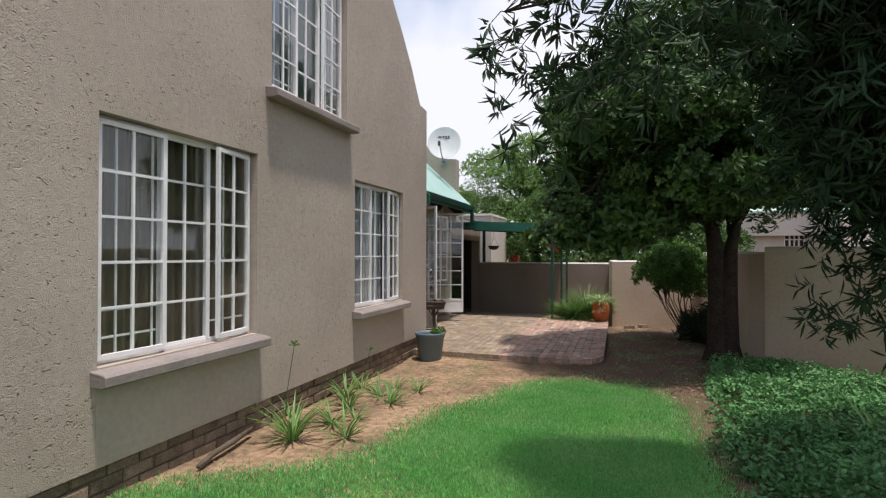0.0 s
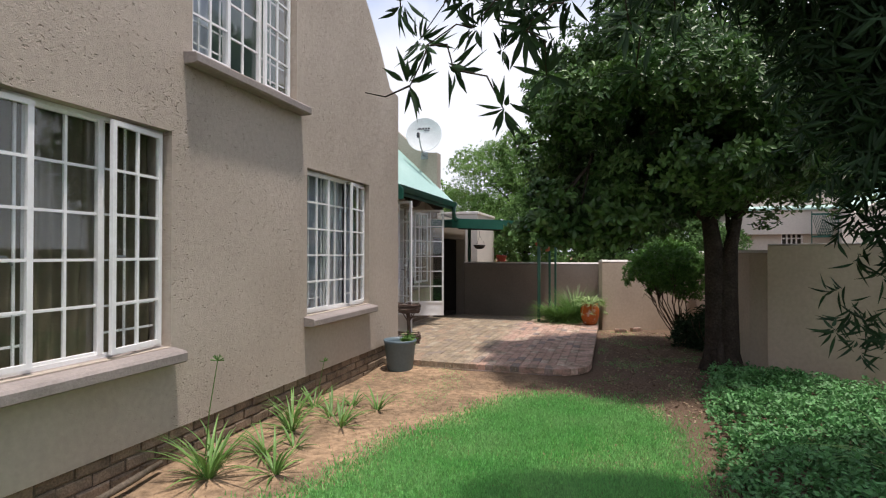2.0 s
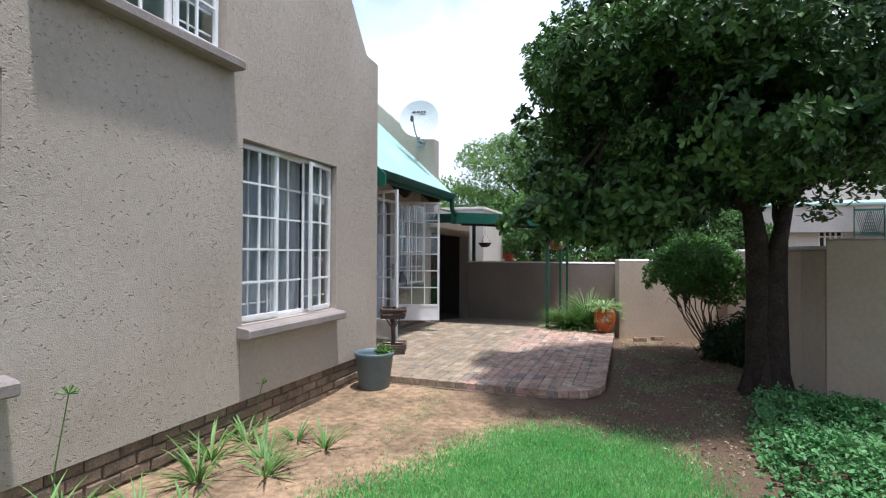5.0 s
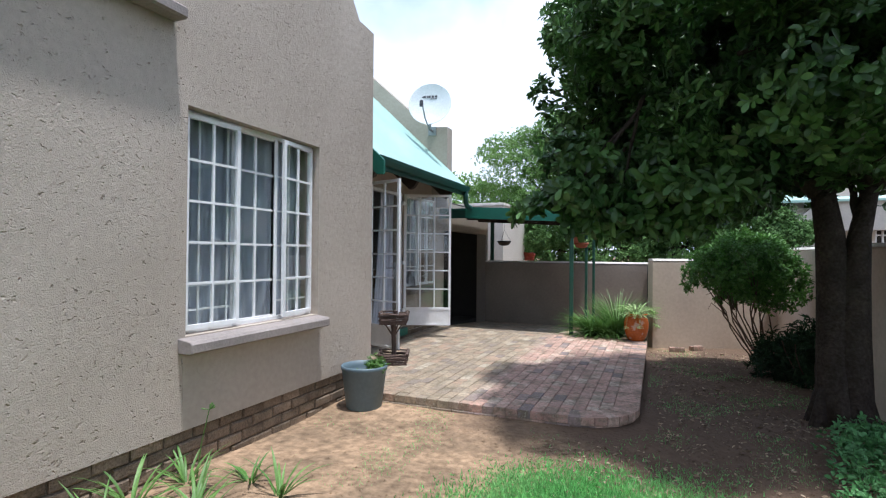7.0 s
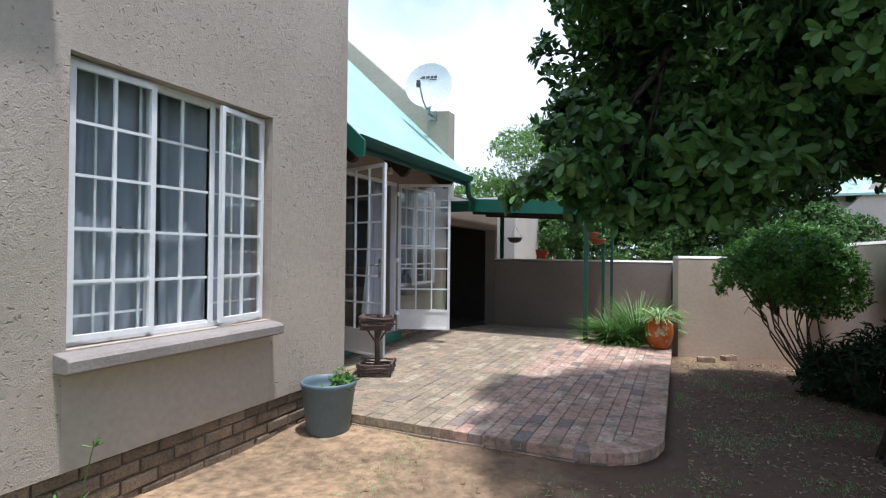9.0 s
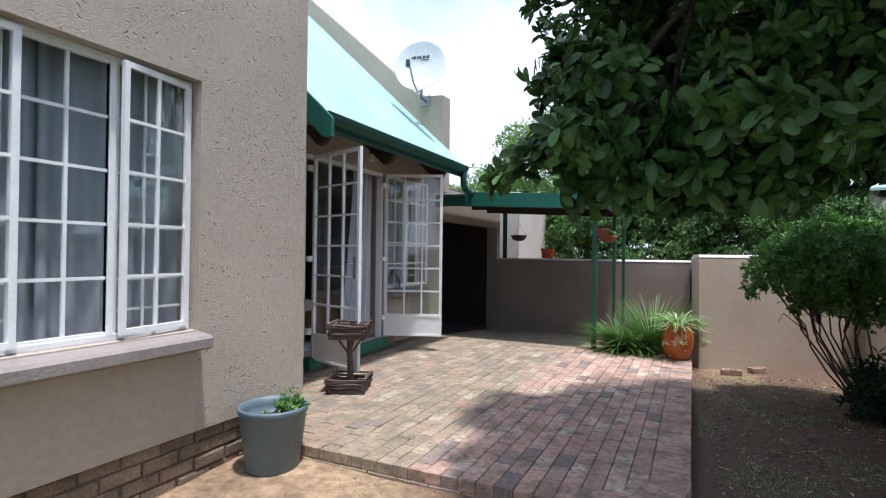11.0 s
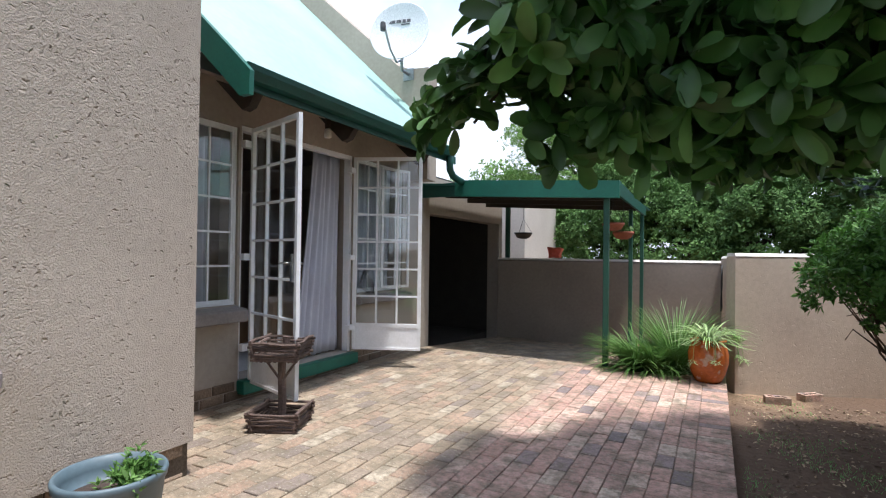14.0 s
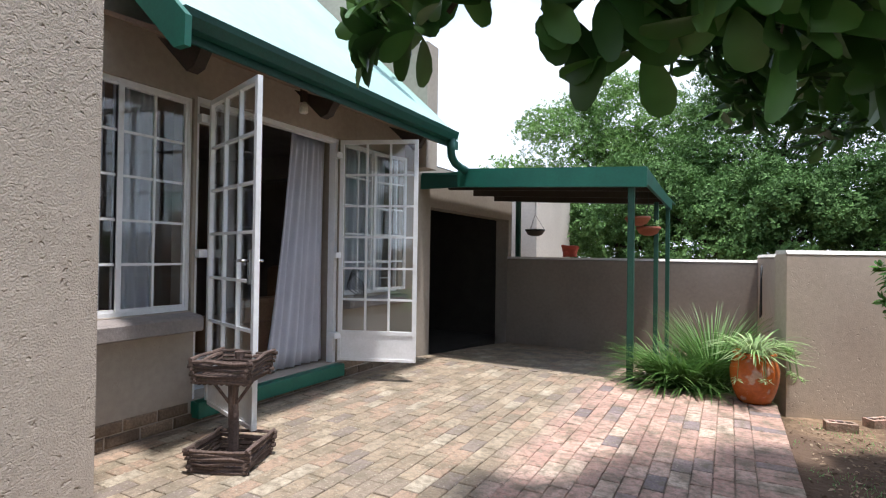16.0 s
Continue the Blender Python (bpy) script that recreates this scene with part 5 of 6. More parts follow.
# clipped shrub by the back wall
SHX, SHY, SHZ = 1.18, 11.0, -0.18
shrub = thing("shrub", SHX, SHY, SHZ, "round clipped shrub on many bare stems", "shrub")
STEM_ENDS = []
for k in range(15):
    a, r = random.uniform(0, 2 * math.pi), random.uniform(0.15, 0.55)
    e = (r * math.cos(a) - 0.10, r * math.sin(a), random.uniform(1.0, 1.5))
    bm = bmesh.new()
    branch(bm, (random.uniform(-0.07, 0.07) + 0.1, random.uniform(-0.07, 0.07), -0.05), e, 0.013, 0.006, 0.12, 5, 5)
    STEM_ENDS.append(e)
    for _ in range(5):
        q = Vector(e) + Vector((random.uniform(-0.25, 0.25), random.uniform(-0.25, 0.25), random.uniform(-0.2, 0.35)))
        tube(bm, [Vector(e) * 0.75 + Vector((0.02, 0, 0)), Vector(e).lerp(q, 0.5), q], [0.007, 0.005, 0.003], 4)
    part("stem", bm, M_TWIG, shrub, "", True)
c, ax = crown_points(2700, [(-0.14, 0, 1.44, 0.62, 0.60, 0.46), (-0.42, 0, 1.32, 0.48, 0.5, 0.36), (0.16, 0, 1.26, 0.42, 0.45, 0.40), (-0.12, 0, 1.54, 0.50, 0.45, 0.36)], 0.72)
b, d, nn = rosettes(c, unit(ax + np.array([0, 0, 0.5])), 8, 0.06, 0.7)
leaf_mesh("foliage", b, d, nn, rng.uniform(0.045, 0.075, len(b)), rng.uniform(0.017, 0.027, len(b)), M_LEAF_SHRUB, shrub)
low = thing("shrub", 1.55, 10.15, -0.18, "low dark leafy shrub at the tree's foot", "shrub")
for k in range(6):
    part("stem", branch_mesh((0, 0, -0.05), (0.25 * math.cos(k), 0.25 * math.sin(k), 0.6), 0.012), M_TWIG, low)
c, ax = crown_points(900, [(0.1, 0.1, 0.42, 0.32, 0.4, 0.46), (0.1, -0.3, 0.35, 0.28, 0.3, 0.4), (-0.2, 0.4, 0.3, 0.3, 0.3, 0.35)], 0.4)
b, d, nn = rosettes(c, ax, 8, 0.1, 0.8)
leaf_mesh("foliage", b, d, nn, rng.uniform(0.07, 0.12, len(b)), rng.uniform(0.018, 0.026, len(b)), M_LEAF_LONG, low)


# strap-leaved clumps
def strap_clump(x, y, z, n, length, width, material, label, name="agapanthus", category="plant", group="", spread=0.8, parent=None):
    t = thing(name, x, y, z, label, category, group, turn=random.uniform(0, 360)) if parent is None else parent
    verts, faces = [], []
    for k in range(n):
        a = random.uniform(0, 2 * math.pi)
        l, w = length * random.uniform(0.6, 1.1), width * random.uniform(0.7, 1.1)
        lift = random.uniform(0.25, 1.3) / spread
        out = Vector((math.cos(a), math.sin(a), 0))
        side = Vector((-math.sin(a), math.cos(a), 0))
        p = out * random.uniform(0, 0.04)
        d = (out + Vector((0, 0, lift))).normalized()
        i0 = len(verts)
        seg = 6
        for s in range(seg + 1):
            t_ = s / seg
            ww = w * (0.55 + 0.9 * t_ * (1 - t_) * 2) * (1 - t_ ** 4) + 0.0006
            verts += [tuple(p - side * ww), tuple(p - Vector((0, 0, ww * 0.5))), tuple(p + side * ww)]
            p = p + d * (l / seg)
            d = (d + Vector((0, 0, -0.30 * spread)) + out * 0.05).normalized()
            if p.z < 0.01:
                p.z = 0.01
        for s in range(seg):
            q = i0 + s * 3
            faces += [(q, q + 1, q + 4, q + 3), (q + 1, q + 2, q + 5, q + 4)]
    link_mesh("leaves", verts, faces, material, t, True)
    return t


for x, y, n, l in ((-2.56, 3.72, 44, 0.46), (-2.18, 3.93, 20, 0.37), (-2.48, 4.22, 22, 0.36), (-2.60, 4.76, 28, 0.40), (-2.24, 4.98, 22, 0.37), (-2.16, 5.58, 18, 0.34), (-2.82, 5.10, 22, 0.38), (-2.50, 5.26, 18, 0.34), (-2.84, 5.50, 20, 0.36), (-2.50, 5.70, 14, 0.28), (-2.34, 4.40, 10, 0.24), (-2.72, 3.98, 20, 0.36)):
    strap_clump(x, y, ground_z(x, y) - 0.01, n, l, 0.0095, M_STRAP, "young strap-leaved plant in bare soil", group="bed plants", spread=0.5)
rope = tagged(part("garden_hose", tube(bmesh.new(), [(-0.225, 14.3, 1.20), (-0.23, 14.28, 0.95), (-0.225, 14.3, 0.6), (-0.235, 14.36, 0.55), (-0.225, 14.38, 0.9), (-0.225, 14.33, 1.18)], 0.012, 6), M_BLACK, smooth=True), "dark looped hose hanging on the garden wall", "hose")
for x, y, n, l in ((-0.92, 12.50, 420, 0.74), (-1.12, 12.58, 420, 0.76), (-0.72, 12.56, 260, 0.66)):
    strap_clump(x, y, -0.06, n, l, 0.0075, M_STRAP, "lush strap-leaved clump behind the terrace edge", group="terrace plants", spread=0.6)
strap_clump(-0.72, 12.90, -0.1, 560, 0.98, 0.0045, M_STRAP, "tall fine-leaved green clump behind the terrace", group="terrace plants", spread=0.36)

# flower stalks
for x, y, h, lean in ((-2.80, 3.95, 0.75, 0.06), (-2.86, 5.6, 0.45, 0.05)):
    st = thing("flower_stalk", x, y, ground_z(x, y) - 0.01, "thin spent flower stalk in the bed", "plant")
    part("stalk", tube(bmesh.new(), [(0, 0, 0), (lean * 0.3, lean * 0.4, h * 0.5), (lean, lean, h)], [0.005, 0.004, 0.003], 6), M_STRAP, st)
    bm = bmesh.new()
    for k in range(14):
        a, e = random.uniform(0, 6.28), random.uniform(0.1, 1.2)
        tube(bm, [(lean, lean, h), (lean + 0.05 * math.cos(a) * math.cos(e), lean + 0.05 * math.sin(a) * math.cos(e), h + 0.05 * math.sin(e))], [0.002, 0.004], 4)
    part("seed_head", bm, M_STRAP, st)

# ---- grey plastic tub by the corner ----
tub = thing("plant_tub", -2.70, 7.46, ground_z(-2.7, 7.46) - 0.005, "large ribbed grey plastic tub with a small green plant", "plant pot")
bm = lathe(bmesh.new(), [(0.165, 0.0), (0.172, 0.01), (0.215, 0.365), (0.222, 0.37), (0.228, 0.40), (0.222, 0.412), (0.208, 0.41), (0.200, 0.36), (0.19, 0.30), (0.001, 0.29)], 72)
for v in bm.verts:
    if 0.015 < v.co.z < 0.36 and math.hypot(v.co.x, v.co.y) > 0.17:
        k = 1 + 0.006 * math.cos(36 * math.atan2(v.co.y, v.co.x))
        v.co.x, v.co.y = v.co.x * k, v.co.y * k
part("pot", bm, M_POT_GREY, tub, "", True)
part("soil", lathe(bmesh.new(), [(0.192, 0.292), (0.19, 0.305), (0.10, 0.315), (0.001, 0.31)], 24), M_POTSOIL, tub, "", True)
c = rng.normal(0, 1, (70, 3)) * np.array([0.05, 0.05, 0.03]) + np.array([0.09, 0.05, 0.40])
b, d, nn = rosettes(c, unit(rng.normal(0, 0.5, c.shape) + np.array([0, 0, 1.0])), 8, 0.05, 0.9)
leaf_mesh("foliage", b, d, nn, rng.uniform(0.03, 0.06, len(b)), rng.uniform(0.012, 0.02, len(b)), M_STRAP, tub)

# ---- glazed pot with a spider plant ----
urn = thing("glazed_pot", -0.37, 12.24, 0.0, "orange glazed clay pot, flaking white near its base", "plant pot")
part("pot", lathe(bmesh.new(), [(0.115, 0.0), (0.135, 0.02), (0.168, 0.10), (0.192, 0.20), (0.197, 0.29), (0.178, 0.365), (0.158, 0.395), (0.156, 0.41), (0.174, 0.425), (0.176, 0.44), (0.162, 0.446), (0.146, 0.43), (0.14, 0.38), (0.001, 0.37)], 40), M_GLAZE, urn, "", True)
part("soil", lathe(bmesh.new(), [(0.15, 0.372), (0.14, 0.395), (0.001, 0.40)], 20), M_POTSOIL, urn)
spider = thing("spider_plant", -0.37, 12.24, 0.395, "pale striped spider plant with trailing runners", "plant")
strap_clump(0, 0, 0, 140, 0.52, 0.008, M_STRIPE, "", parent=spider, spread=0.8)
for k in range(9):
    a = random.uniform(-2.6, 0.9)
    o = Vector((math.cos(a), math.sin(a), 0))
    pts = [o * 0.05, o * 0.18 + Vector((0, 0, 0.16)), o * 0.30 + Vector((0, 0, 0.06)), o * 0.33 + Vector((0, 0, -0.14))]
    part("runner", tube(bmesh.new(), pts, 0.003, 5), M_STRIPE, spider)
    for at_, up_ in ((pts[-1], -0.4), (pts[-2], 0.6)):
        b, d, nn = rosettes(np.array([at_]), np.array([[0, 0, up_]]), 9, 0.05, 0.9)
        leaf_mesh("plantlet", b, d, nn, rng.uniform(0.04, 0.08, len(b)), 0.008, M_STRIPE, spider)

# ---- twig planter ----
planter = thing("twig_planter", -3.17, 8.97, 0.0, "two-tier planter of dark nailed sticks", "planter", turn=24)


def stick_tray(z0, half, rows_n, flare):
    for r in range(rows_n):
        z = z0 + 0.014 + r * 0.024
        h = half + flare * r
        for s in range(4):
            if random.random() < 0.97:  # a stick missing here and there
                a, b_ = -h - random.uniform(0.01, 0.03), h + random.uniform(0.01, 0.03)
                zz = z + (0.012 if s % 2 else 0)
                pts = [(a, -h, zz), (a * 0.4, -h + random.uniform(-0.010, 0.010), zz + random.uniform(-0.010, 0.010)), (b_ * 0.4, -h + random.uniform(-0.010, 0.010), zz + random.uniform(-0.010, 0.010)), (b_, -h, zz)]
                bm = tube(bmesh.new(), pts, [random.uniform(0.009, 0.014) for _ in range(4)], 6)
                bmesh.ops.rotate(bm, verts=bm.verts, matrix=Matrix.Rotation(s * math.pi / 2, 3, "Z"))
                part("stick", bm, M_STICK, planter)
    bm = bmesh.new()
    for i in range(9):
        u = -half + 2 * half * (i + 0.5) / 9
        tube(bm, [(u, -half, z0 + 0.012), (u, half, z0 + 0.012)], 0.013, 6)
    part("tray_base", bm, M_STICK, planter)


stick_tray(0.0, 0.16, 6, 0.003)
stick_tray(0.50, 0.15, 6, 0.004)
part("stem", tube(bmesh.new(), [(0, 0, 0.01), (0.006, 0, 0.2), (-0.004, 0.004, 0.4), (0, 0, 0.51)], [0.034, 0.031, 0.029, 0.032], 9), M_STICK, planter)
for a in (0.4, 2.0, 3.6, 5.2):
    part("brace", tube(bmesh.new(), [(0.02 * math.cos(a), 0.02 * math.sin(a), 0.36), (0.12 * math.cos(a), 0.12 * math.sin(a), 0.505)], 0.010, 6), M_STICK, planter)
part("stem_cap", tube(bmesh.new(), [(0.02, 0.03, 0.62), (0.02, 0.03, 0.665)], [0.026, 0.030], 9), M_STICK, planter)

# wire ornament on the far sill
wire = thing("wire_ornament", BX + 0.02, 11.15, 0.82, "black bent-wire ornament on the window sill", "ornament")
for k in range(7):
    a = k * 0.45
    pts = [(0.05 * math.sin(a + s * 0.5), 0.02 + 0.10 * math.sin(s * 0.9 + a) + 0.04 * s / 6, 0.05 * s) for s in range(7)]
    part("wire", tube(bmesh.new(), pts, 0.005, 5), M_BLACK, wire)

# ---- groundcover bed, lawn, litter ----
def tri_sheet(name, base, direction, length, width, material, label, category):
    """Many grass blades in one mesh, one bent pair of triangles each."""
    n = len(base)
    side = unit(np.cross(direction, rng.normal(0, 1, (n, 3)))) * width[:, None]
    tip = base + direction * length[:, None]
    v = np.stack([base - side, base + side, tip], 1).reshape(-1, 3)
    f = np.arange(n * 3, dtype=np.int32)
    me = bpy.data.meshes.new(name)
    me.vertices.add(len(v))
    me.vertices.foreach_set("co", v.astype(np.float32).ravel())
    me.loops.add(n * 3)
    me.loops.foreach_set("vertex_index", f)
    me.polygons.add(n)
    me.polygons.foreach_set("loop_start", np.arange(0, n * 3, 3, dtype=np.int32))
    me.polygons.foreach_set("loop_total", np.full(n, 3, dtype=np.int32))
    me.update(calc_edges=True)
    me.materials.append(material)
    return tagged(new(name, me), label, category, kind="stuff")


def inside(x, y, poly):
    r = np.zeros(len(x), bool)
    for (x0, y0), (x1, y1) in zip(poly, poly[1:] + poly[:1]):
        c = ((y0 > y) != (y1 > y)) & (x < (x1 - x0) * (y - y0) / (y1 - y0 + 1e-12) + x0)
        r ^= c
    return r


LAWN = [(-2.95, -1.5), (-2.95, 2.55), (-2.3, 2.95), (-1.78, 3.5), (-1.68, 4.1), (-1.6, 4.85), (-1.27, 5.6), (-1.05, 6.3), (-0.8, 6.75), (-0.4, 6.95), (0.1, 6.9), (0.38, 6.45), (0.52, 5.8), (0.52, 4.7), (0.6, 3.6), (0.65, -1.5)]
n = 740000
px, py = rng.uniform(-3, 0.9, n), rng.uniform(-1.6, 7.3, n)
jx, jy = px + rng.normal(0, 0.15, n), py + rng.normal(0, 0.17, n)
ok = inside(jx, jy, LAWN)
px, py = px[ok], py[ok]
pz = np.array([ground_z(x, y) for x, y in zip(px, py)])
thin = np.array([noise.noise((x * 0.9, y * 0.9, 5.0)) for x, y in zip(px, py)])
keep = rng.uniform(0, 1, len(px)) < np.clip(1.0 + thin * 0.8 - np.clip(py - 5.2, 0, 1.5) * 0.42, 0.15, 1) * np.clip(0.55 + (py - 0.6) * 0.3, 0.55, 1.0)
px, py, pz = px[keep], py[keep], pz[keep]
lean = rng.normal(0, 0.45, (len(px), 3)) + np.array([0, 0, 1.0])
tri_sheet("lawn", np.stack([px, py, pz - 0.004], 1), unit(lean), rng.uniform(0.022, 0.052, len(px)), rng.uniform(0.0035, 0.0065, len(px)), M_GRASS, "bright green lawn thinning into bare soil at its edge", "lawn")
# weeds sprouting in the bare soil
n = 70000
wx, wy = rng.uniform(-2.9, 1.6, n), rng.uniform(5.8, 12.3, n)
spot = np.array([noise.noise((x * 1.9, y * 1.9, 9.0)) for x, y in zip(wx, wy)])
ok = (spot + rng.normal(0, 0.13, n) > 0.21) & ((wy < 7.6) | (wx > -0.15))
wx, wy = wx[ok], wy[ok]
wz = np.array([ground_z(x, y) for x, y in zip(wx, wy)])
tri_sheet("sparse_grass", np.stack([wx, wy, wz - 0.003], 1), unit(rng.normal(0, 0.6, (len(wx), 3)) + np.array([0, 0, 1.0])), rng.uniform(0.010, 0.034, len(wx)), rng.uniform(0.0015, 0.003, len(wx)), M_GRASS, "sparse grass sprouting in bare soil", "grass")

BED = [(0.95, -1.5), (0.85, 3.6), (0.80, 4.6), (0.95, 5.6), (1.0, 6.6), (1.15, 7.7), (1.5, 8.25), (2.0, 8.2), (2.9, 7.5), (4.8, 5.9), (4.8, -1.5)]
n = 27000
bx, by = rng.uniform(0.7, 4.9, n), rng.uniform(-1.5, 8.4, n)
ok = inside(bx + rng.normal(0, 0.06, n), by + rng.normal(0, 0.06, n), BED)
bx, by = bx[ok], by[ok]
bh = np.array([0.20 + 0.14 * noise.noise((x * 1.8, y * 1.8, 2.0)) for x, y in zip(bx, by)])
edge = np.clip((bx - 0.85) / 0.35, 0.25, 1)
bz = np.array([ground_z(x, y) for x, y in zip(bx, by)]) + bh * edge * rng.uniform(0.35, 1.1, len(bx))
c = np.stack([bx, by, bz], 1)
b, d, nn = rosettes(c, unit(rng.normal(0, 0.35, c.shape) + np.array([0, 0, 1.0])), 6, 0.06, 1.0)
cover = leaf_mesh("groundcover", b, d, nn, rng.uniform(0.028, 0.055, len(b)), rng.uniform(0.018, 0.032, len(b)), M_COVER, wide=0.9)
cover["kind"] = "stuff"
tagged(cover, "dense light green groundcover filling the side bed", "groundcover", kind="stuff")

# a few long arching fronds by the camera's side
for x, y, z in ((1.9, 4.9, 0.0), (2.3, 4.4, 0.0)):
    strap_clump(x, y, z, 22, 0.75, 0.012, M_STRAP, "arching strap-leaved plant in the groundcover", spread=0.7)

n = 3600
lx, ly = rng.uniform(-0.9, 1.7, n), rng.uniform(6.2, 12.3, n)
ok = (lx > -0.05) | (ly < 7.3)
lx, ly = lx[ok], ly[ok]
lz = np.array([ground_z(x, y) for x, y in zip(lx, ly)]) + 0.008
b = np.stack([lx, ly, lz], 1)
litter = leaf_mesh("leaf_litter", b, unit(rng.normal(0, 1, b.shape) * np.array([1, 1, 0.15])), unit(rng.normal(0, 0.3, b.shape) + np.array([0, 0, 1.0])), rng.uniform(0.015, 0.055, len(b)), rng.uniform(0.008, 0.022, len(b)), M_LEAF_LITTER)
tagged(litter, "scattered dry fallen leaves on bare soil", "leaf litter", kind="stuff")

# tapered bar by the plinth, standing in for dark rubble
pipe = tagged(part("rubble_bar", tube(bmesh.new(), [(-2.80, 2.95, 0.0), (-2.85, 3.15, 0.012), (-2.88, 3.4, 0.018), (-2.95, 3.70, 0.015)], [0.016, 0.022, 0.024, 0.018], 10), M_MORTAR, smooth=True), "dark tapered bar along the wall's foot, standing in for rubble", "pipe")

# crumbs and clods of soil
def clod_mesh():
    bm = bmesh.new()
    n_c = 0
    for k in range(5200):
        x, y = random.uniform(-2.9, 1.7), random.uniform(3.0, 12.2)
        if noise.noise((x * 1.3, y * 1.3, 7.0)) + random.uniform(-0.3, 0.3) < 0.05 or (-4 < x < -0.18 and y > 7.6):
            continue
        r = random.uniform(0.004, 0.013) * (1.6 if random.random() < 0.06 else 1)
        c = Vector((x, y, ground_z(x, y) + r * 0.2))
        top = bm.verts.new(c + Vector((random.uniform(-0.3, 0.3) * r, random.uniform(-0.3, 0.3) * r, r * random.uniform(0.6, 1.0))))
        a0 = random.uniform(0, 6.28)
        ring = [bm.verts.new(c + Vector((math.cos(a0 + i * 1.257), math.sin(a0 + i * 1.257), random.uniform(-0.3, 0.2))) * r * random.uniform(0.7, 1.3)) for i in range(5)]
        for i in range(5):
            bm.faces.new((ring[i], ring[(i + 1) % 5], top))
    return bm


clods = tagged(part("soil_crumbs", clod_mesh(), M_SOIL), "crumbs and small clods on the bare soil", "soil", kind="stuff")


# ---- bricks: plinth courses, terrace and loose bricks ----
def paving_material():
    """Clay pavers: each takes one fired colour; towards the house all are tan and lichen-grown, beyond a joint line pink."""
    m = mat("paving_brick", (0.5, 0.5, 0.5), 0.88, second=(0.30, 0.30, 0.30), scale=4, fine=55, fine_amount=0.25, bump=0.8, bump_scale=55, spec=0.2)
    n, l = m.node_tree.nodes, m.node_tree.links
    bsdf = n["Principled BSDF"]
    worn = bsdf.inputs["Base Color"].links[0].from_socket
    geo, info = n.new("ShaderNodeNewGeometry"), n.new("ShaderNodeObjectInfo")
    add, frac = n.new("ShaderNodeMath"), n.new("ShaderNodeMath")
    add.operation, frac.operation = "MULTIPLY_ADD", "FRACT"
    add.inputs[1].default_value = 5.37
    l.new(info.outputs["Random"], add.inputs[0]), l.new(geo.outputs["Random Per Island"], add.inputs[2]), l.new(add.outputs[0], frac.inputs[0])

    def fired(colours):
        r = n.new("ShaderNodeValToRGB")
        r.color_ramp.interpolation = "CONSTANT"
        e = r.color_ramp.elements
        e[0].position, e[0].color = 0.0, (*colours[0][1], 1)
        e[1].position, e[1].color = colours[1][0], (*colours[1][1], 1)
        for p, c in colours[2:]:
            e.new(p).color = (*c, 1)
        l.new(frac.outputs[0], r.inputs[0])
        return r.outputs[0]
    pink = fired([(0, (0.579, 0.382, 0.299)), (0.25, (0.538, 0.346, 0.274)), (0.45, (0.609, 0.432, 0.344)), (0.65, (0.498, 0.321, 0.259)), (0.80, (0.620, 0.500, 0.390)), (0.90, (0.36, 0.27, 0.25)), (0.96, (0.27, 0.215, 0.21))])
    tan = fired([(0, (0.385, 0.300, 0.210)), (0.22, (0.345, 0.270, 0.190)), (0.40, (0.430, 0.348, 0.250)), (0.55, (0.315, 0.252, 0.190)), (0.70, (0.400, 0.282, 0.200)), (0.88, (0.265, 0.215, 0.178)), (0.94, (0.47, 0.40, 0.30))])
    sep, wob, edge, side, mix = n.new("ShaderNodeSeparateXYZ"), n.new("ShaderNodeTexNoise"), n.new("ShaderNodeMath"), n.new("ShaderNodeMapRange"), n.new("ShaderNodeMix")
    l.new(geo.outputs["Position"], sep.inputs[0]), l.new(geo.outputs["Position"], wob.inputs["Vector"])
    wob.inputs["Scale"].default_value, wob.inputs["Detail"].default_value = 3, 5
    edge.operation = "MULTIPLY_ADD"
    edge.inputs[1].default_value = 0.5
    l.new(wob.outputs[0], edge.inputs[0]), l.new(sep.outputs[0], edge.inputs[2])
    side.inputs["From Min"].default_value, side.inputs["From Max"].default_value = -1.42, -1.62
    l.new(edge.outputs[0], side.inputs["Value"])
    mix.data_type = "RGBA"
    l.new(side.outputs[0], mix.inputs["Factor"]), l.new(pink, mix.inputs["A"]), l.new(tan, mix.inputs["B"])
    wear = n.new("ShaderNodeMix")
    wear.data_type, wear.blend_type = "RGBA", "OVERLAY"
    wear.inputs["Factor"].default_value = 0.6
    l.new(mix.outputs["Result"], wear.inputs["A"]), l.new(worn, wear.inputs["B"])
    moss, patch, grow = n.new("ShaderNodeTexNoise"), n.new("ShaderNodeMapRange"), n.new("ShaderNodeMix")
    moss.inputs["Scale"].default_value, moss.inputs["Detail"].default_value = 6, 9
    l.new(geo.outputs["Position"], moss.inputs["Vector"])
    patch.inputs["From Min"].default_value, patch.inputs["From Max"].default_value, patch.inputs["To Max"].default_value = 0.47, 0.66, 0.7
    l.new(moss.outputs[0], patch.inputs["Value"])
    grow.data_type = "RGBA"
    grow.inputs["B"].default_value = (0.17, 0.145, 0.10, 1)
    l.new(patch.outputs[0], grow.inputs["Factor"]), l.new(wear.outputs["Result"], grow.inputs["A"])
    last = grow.outputs["Result"]
